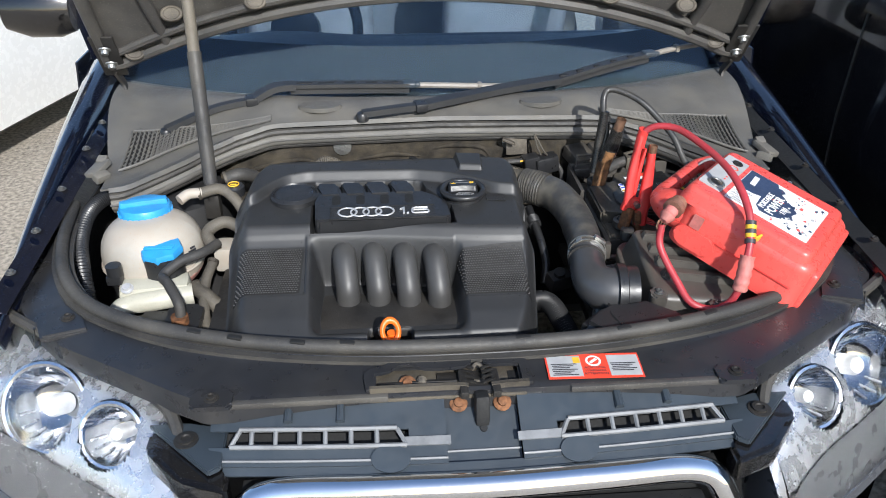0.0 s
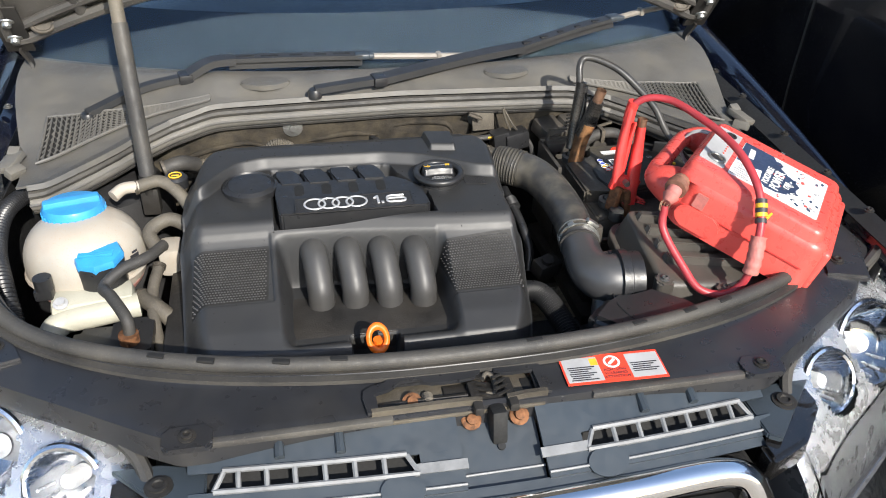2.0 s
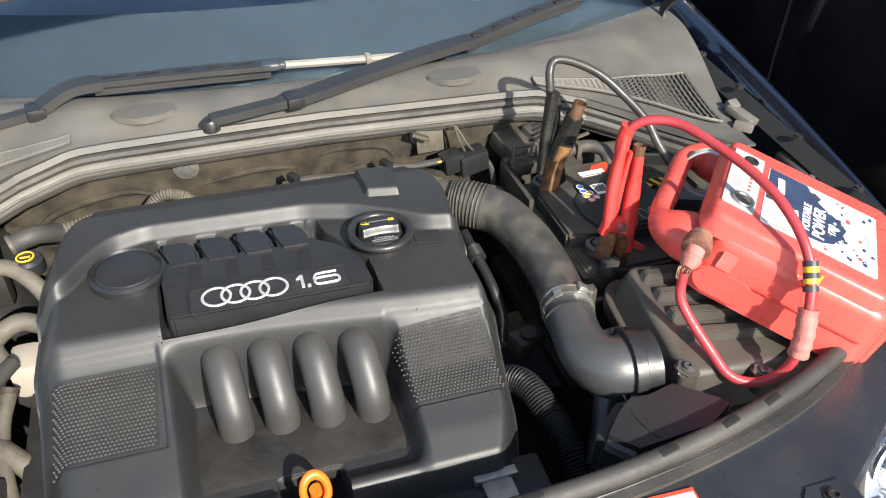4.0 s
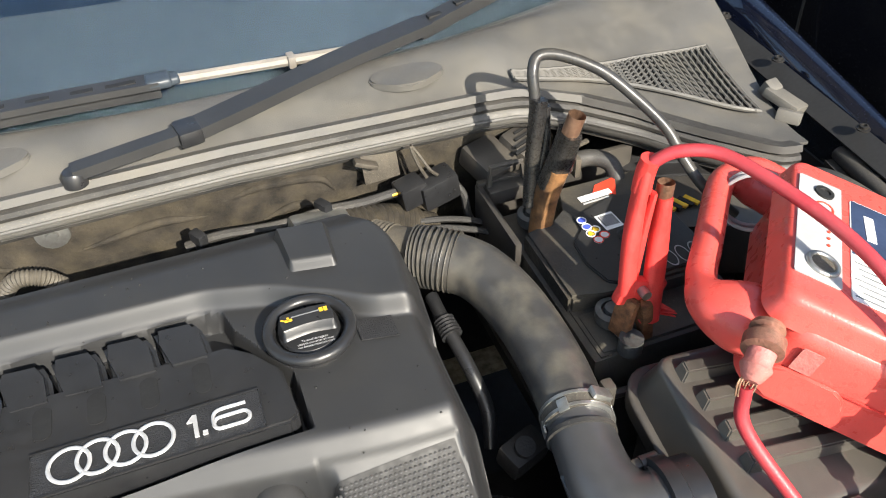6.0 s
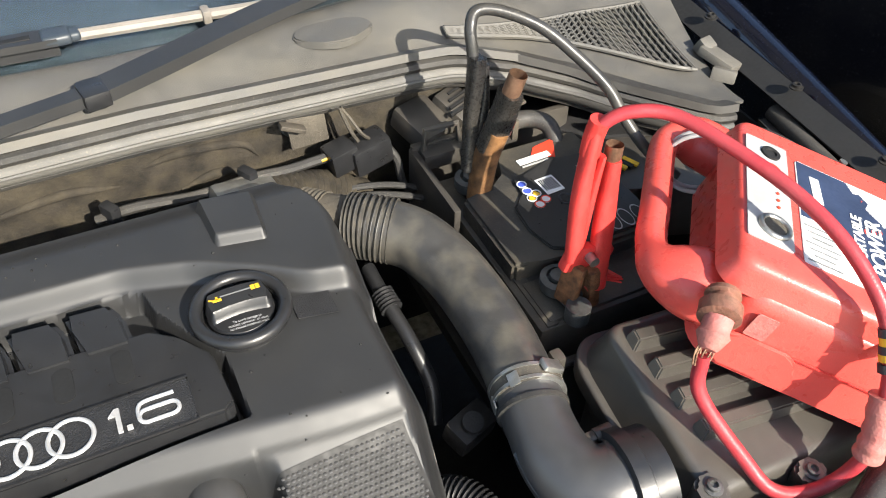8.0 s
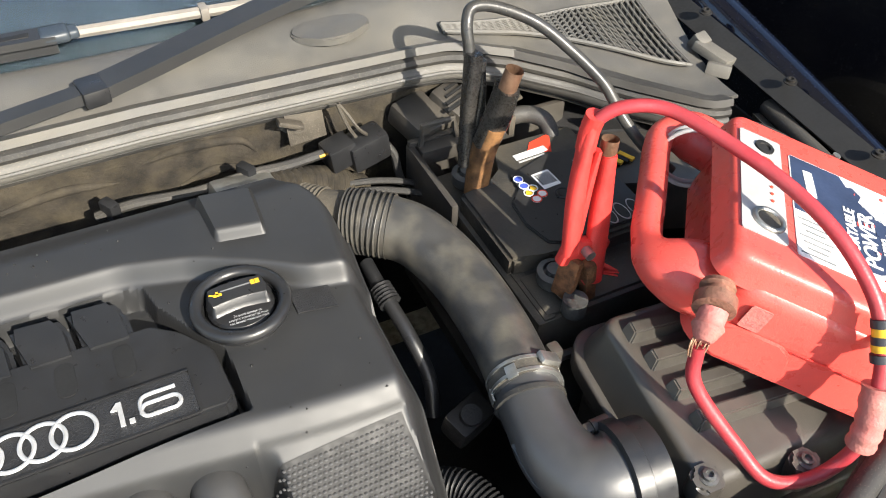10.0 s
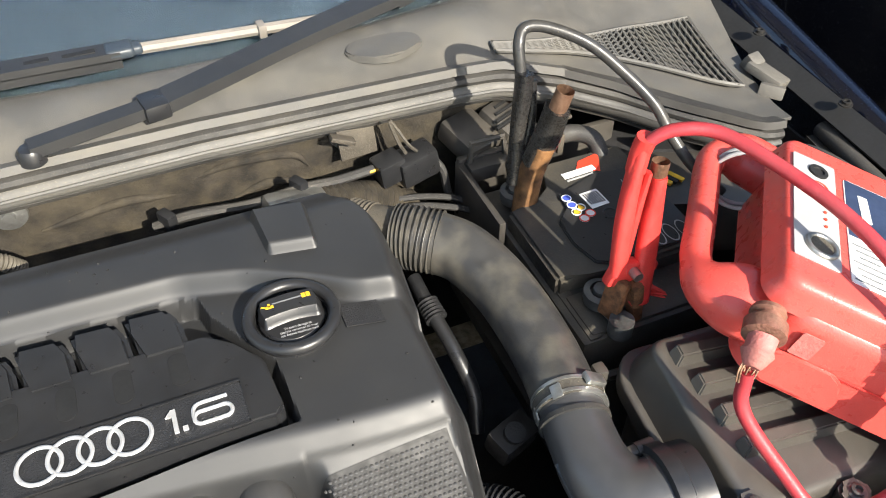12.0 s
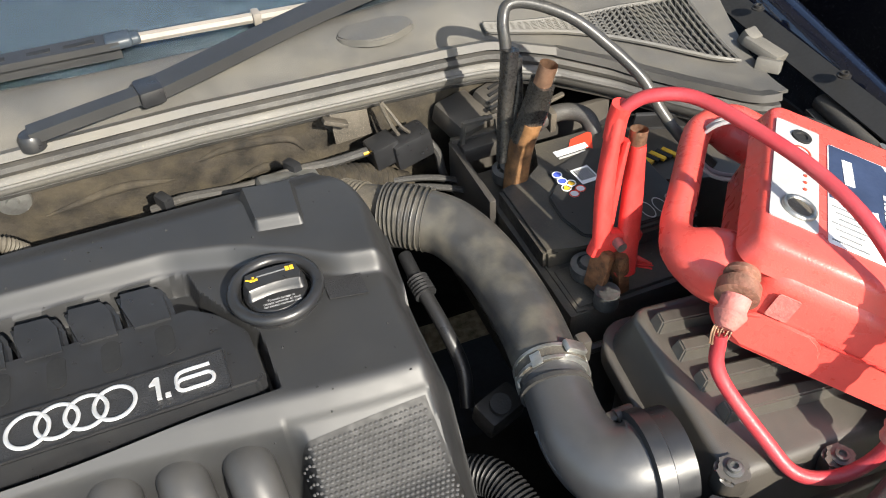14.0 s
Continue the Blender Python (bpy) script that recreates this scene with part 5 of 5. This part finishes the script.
part("tank_outlet", tube([(-.50, 1.345, .90), (-.485, 1.36, .905), (-.465, 1.37, .902)], .010, 12, 6), M_TANK, tank)
part("tank_mark", join(box(.016, .001, .014, (-.463, 1.235, .85), (0, 0, 52)), box(.010, .001, .003, (-.462, 1.235, .862), (0, 0, 52))), M_INK, tank)
part("level_plug", join(box(.026, .02, .018, (-.59, 1.19, .83), bevel=.004), cyl(.013, .02, (-.588, 1.19, .838))), M_COVERB, tank)

washer = thing("washer_filler", (-.51, 1.20, .70), "cream washer bottle neck with a blue flip cap", "washer bottle")
part("neck_bracket", box(.12, .05, .05, (-.525, 1.19, .80), (0, 0, 8), .014), M_CREAM, washer)
part("neck", cyl(.036, .05, (-.512, 1.222, .815), bevel=.004), M_COVERB, washer)
cap2 = part("flip_cap", lathe([(.036, -.004), (.038, .008), (.035, .014), (.02, .017), (.002, .018)], (-.512, 1.222, .862), (8, 0, 0), 8), M_BLUE, washer, "blue flip cap")
for k in range(6):
    part("flip_rib", box(.05, .003, .004, (-.512, 1.205 + .007 * k, .879 - .001 * k), (8, 0, 0), .001), M_BLUE, cap2)
part("bracket_bolt", lathe([(.011, 0), (.011, .003), (.007, .004), (.007, .009)], (-.565, 1.168, .822), (20, 0, 0), 12), M_SILVER, washer)
part("washer_pipe", tube([(-.46, 1.18, .80), (-.52, 1.165, .80), (-.565, 1.16, .795), (-.583, 1.145, .78), (-.58, 1.12, .73)], .019, 14, 8), M_CREAM, washer, "cream plastic pipe")

canister = thing("valve_canister", (-.49, 1.10, .70), "black plastic canister with a rubber pipe", "canister")
part("canister_body", prism(round_rect(-.548, 1.06, -.435, 1.145, .012), .70, .790, .008), M_COVERB, canister)
part("canister_lid", prism(round_rect(-.49, 1.055, -.432, 1.14, .010), .79, .805, .005), M_COVERB, canister)
part("canister_pipe", tube([(-.462, 1.085, .80), (-.462, 1.095, .835), (-.485, 1.135, .85), (-.50, 1.165, .848), (-.475, 1.19, .86), (-.44, 1.215, .862), (-.42, 1.25, .86)], .0088, 12, 8), M_RUBBER, canister)
part("pipe_rust", cyl(.014, .016, (-.462, 1.085, .803)), M_RUST, canister)

flex2 = thing("loom_conduit", (-.64, 1.25, .80), "black corrugated loom along the inner wing", "conduit")
part("conduit", ribbed([(-.60, 1.42, .895), (-.645, 1.405, .885), (-.672, 1.36, .875), (-.668, 1.28, .86), (-.645, 1.20, .845), (-.62, 1.13, .80), (-.61, 1.09, .74)], .0135, .0014, 70, 12), M_COVERB, flex2)


def hoses(rows):
    for pts, r, m_, label in rows:
        h = thing("coolant_hose", pts[0], label, "hose", "hoses beside the engine")
        part("hose", tube(pts, r * .82, 12, 8), m_, h)
        part("hose_clip", tube([Vector(pts[0]), Vector(pts[0]) * .85 + Vector(pts[1]) * .15], r * .95, 14, 1, curve=False), M_GRIME, h)


hoses(((((-.47, 1.37, .90), (-.43, 1.378, .905), (-.40, 1.36, .89), (-.375, 1.33, .86)), .013, M_HOSE, "perished grey hose from the coolant tank"),
       (((-.43, 1.26, .84), (-.445, 1.29, .86), (-.415, 1.31, .87), (-.38, 1.31, .85)), .014, M_HOSE, "dusty thick hose beside the engine cover"),
       (((-.46, 1.20, .80), (-.435, 1.17, .80), (-.41, 1.15, .78), (-.395, 1.11, .74)), .016, M_HOSE, "cracked brown hose going down"),
       (((-.43, 1.43, .90), (-.40, 1.44, .905), (-.375, 1.46, .89)), .016, M_RUBBER, "rubber hose by the strut foot"),
       (((-.43, 1.24, .83), (-.44, 1.20, .81), (-.435, 1.14, .79), (-.42, 1.08, .76)), .011, M_HOSE, "thin dirty hose in front of the tank")))
pump = thing("steering_reservoir", (-.41, 1.30, .72), "small reservoir with a green-ringed cap", "reservoir")
part("reservoir_body", box(.036, .05, .05, (-.417, 1.285, .815), bevel=.010), M_TANK, pump)
part("reservoir_cap", lathe([(.020, 0), (.020, .016), (.016, .02), (.002, .02)], (-.405, 1.385, .89), (0, 0, 0), 24), M_COVERB, pump)
part("cap_mark", join(torus(.010, .0012, (-.405, 1.385, .911)), box(.012, .003, .001, (-.405, 1.385, .9105))), M_YELLOW, pump)
mount = thing("engine_mount", (-.43, 1.12, .5), "corroded alloy engine mount bracket", "engine mount")
part("mount_arm", join(box(.06, .12, .05, (-.43, 1.11, .72), (20, 0, 10), .01), cyl(.03, .08, (-.42, 1.05, .62), (90, 0, 0)), cyl(.022, .06, (-.40, 1.09, .74), (60, 20, 0))), M_GRIME, mount)
part("mount_bolt", lathe([(.012, 0), (.012, .008), (.004, .009)], (-.43, 1.10, .748), (20, 0, 0), 6), M_RUST, mount)

# ---- jump pack on the air box ----
U = Vector((.7121, -.6462, -.2745)).normalized()
V = Vector((.6582, .7505, -.0592))
V = (V - U * V.dot(U)).normalized()
N = U.cross(V)
PK = Matrix(((U.x, V.x, N.x, .4214), (U.y, V.y, N.y, 1.0834), (U.z, V.z, N.z, 1.0075), (0, 0, 0, 1)))
pack = thing("jump_starter_pack", (.45, 1.10, .90), "worn red portable jump starter pack lying on the air filter box", "jump starter")


def pk(name, bm, material, parent=None, label="", smooth=True):
    return part(name, moved(bm, PK), material, parent or pack, label, smooth)


body = pk("pack_body", shell(-.046, -.040, .182, .205, .03, -.098, -.016, .003, .016), M_RED)
pk("pack_top", shell(-.060, -.034, .168, .188, .022, -.026, .0, .005, .010), M_RED)
pk("pack_seam", strap([(-.05, -.0405, -.060), (.06, -.0405, -.060), (.16, -.0405, -.060)], .0012, .0012, (0, 1, 0), 1), M_REDSKIN)
pk("pack_bumper", box(.018, .21, .07, (.178, .082, -.062), bevel=.008, seg=3), M_RED)
grip = pk("carry_handle", tube([(-.030, .002, -.060), (-.062, .000, -.062), (-.088, .010, -.066), (-.0965, .036, -.068), (-.0965, .08, -.068), (-.0965, .12, -.068), (-.0965, .178, -.068), (-.091, .204, -.066), (-.068, .214, -.062), (-.03, .204, -.060)],
                               lambda s: .0138 + .018 * ss(.32, .08, s) + .012 * ss(.74, .92, s), 20, 8), M_RED, label="moulded red carry handle")
panel = pk("control_plate", prism(round_rect(-.048, .004, -.008, .152, .002, 2), 0, .0012), M_LABELG, label="silver control plate")
pk("charge_socket", lathe([(.009, 0), (.009, .002), (.0055, .002), (.005, .0005)], (-.0245, .1336, .0012), seg=20), M_BLACK, panel)
pk("power_socket", join(torus(.0125, .0024, (-.0245, .0258, .002)), cyl(.0125, .0008, (-.0245, .0258, .0008), seg=24)), M_ZINC, panel, "round metal socket")
pk("socket_hole", cyl(.0105, .0006, (-.0245, .0258, .0018), seg=24), M_GRIME, panel)
pk("plate_mark", torus(.008, .0012, (-.024, .110, .0012), squash=.5), M_LABELR, panel)
for k in range(4):
    pk("plate_light", cyl(.0016, .001, (-.020, .055 + .010 * k, .0012), seg=8), M_LABELR, panel)
lab = pk("pack_label", prism(round_rect(0, 0, .142, .142, .003, 2), 0, .0010), M_LABELW, label="scuffed white label")
pk("label_navy", prism([(.001, .060), (.001, .141), (.050, .141), (.056, .128), (.062, .131), (.070, .122), (.066, .112), (.050, .100), (.044, .066), (.030, .060)], .001, .0013), M_LABELN, lab, "navy print")
pk("label_navy", prism([(.046, .030), (.056, .016), (.074, .018), (.092, .030), (.104, .046), (.100, .058), (.104, .074), (.094, .090), (.080, .098), (.066, .112), (.050, .104), (.042, .080)], .001, .00125), M_LABELN, lab, "torn navy print")
rng = random.Random(5)
for k in range(90):
    x, y = .058 + .080 * rng.random() ** .7, .006 + .130 * rng.random()
    a, w = rng.random() * 3, .0008 + .0034 * rng.random() ** 2
    pk("label_flake", prism([(x + w * (.5 + .6 * rng.random()) * math.cos(a + q), y + 1.6 * w * (.4 + .6 * rng.random()) * math.sin(a + q)) for q in (0, 1.1, 2.3, 3.4, 4.6, 5.4)], .001, .0016 + .000005 * k),
       (M_LABELW, M_LABELN, M_RED, M_LABELG)[k % 4], lab)
pk("label_brand_bar", box(.009, .036, .0006, (.018, .106, .0016), (0, 0, 4), 0), M_LABELW, lab)
for k, (w, size, x, y) in enumerate((("PORTABLE", .0135, .054, .062), ("POWER", .021, .070, .060), ("1700", .0125, .086, .058))):
    pk("label_word", letters(w, size, pose(x, y, .0017, 0, 0, 90), .0002, .0004), M_LABELW, lab)
for k in range(14):
    pk("label_stripe", box(.030 - .006 * (k % 3), .0016, .0004, (.018, .005 + .0037 * k, .0012)), M_LABELG if k % 2 else M_RIM, lab)
# near side: cable gland, pad and worn patch
pad = pk("side_pad", moved(prism(round_rect(-.036, -.017, .036, .017, .0165), 0, .004, .002), pose(.000, -.040, -.075, 90, 0, 0)), M_RED)
pk("pad_scuff", moved(prism(round_rect(-.009, -.012, .009, .012, .002), 0, .0012), pose(-.010, -.040, -.044, 90, 0, 0)), M_TAPE, body, "scuffed square")
gl = pk("cable_gland", moved(lathe([(.013, 0), (.014, .004), (.011, .006), (.011, .012), (.0165, .013), (.0165, .024), (.012, .026)], (0, 0, 0), seg=24), pose(-.050, -.037, -.030, 105, 0, 0)), M_GLAND, label="corroded cable gland")
pk("gland_collar", moved(lathe([(.0115, 0), (.011, .010), (.013, .014), (.008, .024), (.006, .026)], (0, 0, 0), seg=12), pose(-.050, -.060, -.036, 125, 0, 0)), M_TAPE, gl, "split pink strain relief")
for k in range(9):
    a = k * .7
    pk("copper_strand", tube([(-.050 + .006 * math.cos(a), -.076, -.050 + .005 * math.sin(a)), (-.050 + .007 * math.cos(a + .4), -.082, -.058 + .005 * math.sin(a)), (-.050 + .004 * math.cos(a), -.086, -.066)], .0008, 5, 4), M_COPPER, gl)
for y in (.178, .186):
    pk("cable_tie", moved(torus(.032, .0022, (0, 0, 0), seg=30, ring=8), pose(-.060, y, -.064, 90, 12, 0) @ Matrix.Diagonal((1, 1.05, 1, 1))), M_LABELG, grip, "grey wire tie")
pk("pack_screw", cyl(.004, .004, (.06, .194, -.010), seg=10), M_ZINC)

# red lead: clamp, cable, tape
red_lead = thing("red_jump_lead", (.33, 1.23, .88), "red jump lead with a ragged clamp on the battery terminal", "jump lead")
start = PK @ Vector((-.050, -.080, -.058))
red_path = [start, start + Vector((-.001, -.012, -.035)), (.340, 1.010, .892), (.355, .985, .872), (.385, .973, .866), (.410, .968, .882), (.421, .968, .918), (.428, .980, .950), (.434, .995, .978),
            (.436, 1.02, 1.010), (.432, 1.06, 1.036), (.425, 1.105, 1.050), (.410, 1.155, 1.060), (.385, 1.215, 1.068), (.356, 1.238, 1.066), (.337, 1.248, 1.052), (.333, 1.252, 1.03)]
part("cable", tube(red_path, .0059, 14, 8), M_REDCABLE, red_lead)
part("tape_wrap", tube([(.419, .966, .905), (.423, .971, .928), (.430, .984, .955)], lambda s: .0112 + .0007 * math.sin(s * 26), 14, 8), M_TAPE, red_lead, "grubby tape wrap")
for p, m_ in (((.433, .992, .972), M_INK), ((.434, .996, .980), M_YELLOW), ((.4345, .999, .985), M_INK), ((.435, 1.002, .991), M_YELLOW), ((.4355, 1.006, .996), M_INK)):
    part("hazard_band", tube([Vector(p), Vector(p) + Vector((.001, .004, .005))], .0084, 12, 1, curve=False), m_, red_lead)
part("hazard_tag", join(box(.024, .003, .013, (.445, 1.0, .974), (20, 0, 30), .001)), M_YELLOW, red_lead)


def jaw(top, mid, low, w, d, flare=.35):
    """One half of a clamp: a rounded channel that widens from its handle to its pivot."""
    path = smooth_path([top, mid, low], 10)
    bm, rings = bmesh.new(), []
    for i, p in enumerate(path):
        q = i / (len(path) - 1)
        way = (path[min(i + 1, len(path) - 1)] - path[max(i - 1, 0)]).normalized()
        side = way.cross(Vector((0, 1, 0))).normalized()
        up = side.cross(way)
        hw, hd = w * (1 - flare + flare * ss(0, .7, q)), d * (1 - .25 * q)
        rings.append([bm.verts.new(p + side * hw * .62 * math.copysign(abs(math.cos(a)) ** .7, math.cos(a)) + up * hd * math.copysign(abs(math.sin(a)) ** .8, math.sin(a)) + way * .0008 * math.sin(5 * a + 9 * q))
                      for a in (2 * math.pi * k / 16 for k in range(16))])
    for a, b in zip(rings, rings[1:]):
        for k in range(16):
            bm.faces.new((a[k], a[(k + 1) % 16], b[(k + 1) % 16], b[k]))
    bm.faces.new(rings[0]), bm.faces.new(rings[-1])
    return bm


part("jaw", jaw((.333, 1.252, 1.046), (.322, 1.240, .985), (.316, 1.226, .922), .0135, .009), M_REDSKIN, red_lead, "torn red insulation")
part("jaw", jaw((.341, 1.250, 1.020), (.334, 1.244, .985), (.326, 1.236, .930), .008, .010), M_REDSKIN, red_lead)
part("jaw", jaw((.354, 1.246, 1.012), (.350, 1.236, .960), (.340, 1.216, .885), .0175, .009), M_REDSKIN, red_lead, "torn red insulation")
part("lead_sleeve", tube([(.336, 1.250, 1.056), (.334, 1.252, 1.040), (.331, 1.250, 1.022)], .0092, 14, 6), M_REDSKIN, red_lead)
part("jaw_tip", tube([(.354, 1.247, 1.006), (.356, 1.249, 1.026)], .0082, 12, 2, False), M_COPPER, red_lead, "bare copper handle end")
part("jaw_web", box(.05, .012, .03, (.332, 1.228, .918), (0, 20, 0), .004), M_REDSKIN, red_lead)
part("pivot_pin", cyl(.005, .03, (.330, 1.212, .925), (-90, 0, 0)), M_ZINC, red_lead)
part("jaw_teeth", join(box(.010, .022, .045, (.315, 1.222, .895), (0, 12, 20), .003), box(.012, .024, .05, (.336, 1.222, .887), (0, -8, 0), .003)), M_RUST, red_lead, "rusted steel jaws")
for k in range(3):
    a = rng.random() * 6.28
    part("torn_flap", prism([(.345 + .011 * rng.random(), 1.214 + .01 * rng.random()), (.362 + .012 * rng.random(), 1.210), (.356, 1.226 + .008 * rng.random())], .884 + .004 * k, .886 + .004 * k), M_REDSKIN, red_lead)

# black lead
blk = thing("black_jump_lead", (.30, 1.41, .87), "black jump lead with a taped copper clamp on the battery", "jump lead")
part("cable", tube([(.315, 1.43, .985), (.316, 1.438, 1.02), (.317, 1.447, 1.043), (.327, 1.455, 1.055), (.35, 1.448, 1.054), (.385, 1.428, 1.040), (.415, 1.405, 1.015), (.442, 1.375, .985), (.455, 1.35, .955), (.470, 1.325, .93), (.495, 1.30, .905)], .0062, 12, 10), M_BLKCABLE, blk)
part("jaw", jaw((.317, 1.430, 1.02), (.311, 1.420, .96), (.303, 1.405, .900), .017, .011, .2), M_TAPEB, blk, "black taped jaw")
part("jaw", jaw((.324, 1.428, 1.012), (.320, 1.418, .965), (.308, 1.410, .92), .010, .009), M_TAPEB, blk)
part("jaw", jaw((.334, 1.388, 1.000), (.328, 1.392, .965), (.318, 1.396, .93), .023, .015, .25), M_TAPEB, blk, "black taped jaw")
part("jaw_lower", jaw((.324, 1.393, .955), (.315, 1.396, .915), (.308, 1.392, .868), .021, .015, .1), M_WOODY, blk, "rust-stained copper jaw")
part("jaw_tip", tube([(.331, 1.388, .99), (.338, 1.384, 1.022)], .0095, 12, 2, False), M_COPPER, blk, "bare copper handle end")
part("binding", tube([(.316, 1.431, 1.005), (.318, 1.434, 1.018)], .0078, 12, 2), M_GLAND, blk)
part("jaw_wire", tube([(.303, 1.40, .90), (.305, 1.395, .875), (.315, 1.392, .866)], .002, 6, 6), M_BLKCABLE, blk)

# clutter beyond the battery
side = thing("relay_carrier", (.55, 1.36, .80), "dark relay carrier with a yellow striped tag", "relay box")
part("carrier_box", box(.16, .10, .08, (.52, 1.37, .83), (0, 0, -20), .01), M_AIR, side)
for k in range(5):
    part("tag_stripe", box(.006, .02, .003, (.462 + .008 * k, 1.372, .874), (0, 0, 25)), M_YELLOW if k % 2 == 0 else M_BLACK, side)
part("carrier_plate", box(.12, .006, .05, (.55, 1.43, .86), (20, 0, -20), .002), M_BAY, side)
hr = thing("wing_hose", (.64, 1.33, .85), "thick black hose along the wing", "hose")
part("hose", tube([(.60, 1.345, .88), (.64, 1.33, .89), (.665, 1.26, .885), (.68, 1.15, .88)], .014, 12, 8), M_RUBBER, hr)

# ---- neighbouring cars ----
def side_car(name, m, paint, label):
    c = thing(name, m.translation, label, "car")

    def body_pt(u, v):
        y = -2.1 + 4.2 * u
        out = lerp([(0, .0), (.18, .035), (.5, .06), (.72, .05), (.86, .0), (1, -.16)], v)
        return m @ Vector((-out, y, .17 + 1.26 * v - .25 * max(0, abs(u - .5) - .3)))
    b = part("body_side", sheet(body_pt, 40, 24, .01), paint, c)
    for y in (-.35, .85):
        part("door_gap", tube([body_pt((y + 2.1) / 4.2, .05 + .68 * k / 10) + (m.to_3x3() @ Vector((-.002, 0, 0))) for k in range(11)], .003, 5, 1, curve=False), M_BLACK, b)
    part("sill", tube([m @ Vector((.03, -2 + 4 * k / 10, .17)) for k in range(11)], .03, 8, 1, curve=False), M_RUBBER, b)
    part("door_handle", moved(box(.03, .2, .03, bevel=.01), m @ pose(-.075, .55, .93)), paint, b)
    part("body_core", moved(box(1.50, 4.1, .66, (.82, 0, .54), bevel=.09, seg=3), m), paint, c)
    part("cabin", moved(box(1.30, 2.3, .56, (.84, .1, 1.12), bevel=.16, seg=4), m), paint, c)
    for y in (-1.3, 1.3):
        w = part("wheel", moved(lathe([(.20, -.09), (.30, -.09), (.315, -.05), (.315, .05), (.30, .09), (.20, .09)], (0, 0, 0), (0, 90, 0), 32), m @ pose(.10, y, .315)), M_RUBBER, c)
        part("rim", moved(cyl(.20, .02, (0, 0, 0), (0, 90, 0)), m @ pose(.0, y, .315)), M_SILVER, w)
    return c


side_car("parked_car", pose(1.12, 2.2, 0, 0, 0, 0), M_PAINTB, "black car parked alongside, glossy door panels")
side_car("parked_car", pose(-1.76, 3.9, 0, 0, 0, 162), M_WHITE, "white car parked alongside, sunlit flank")
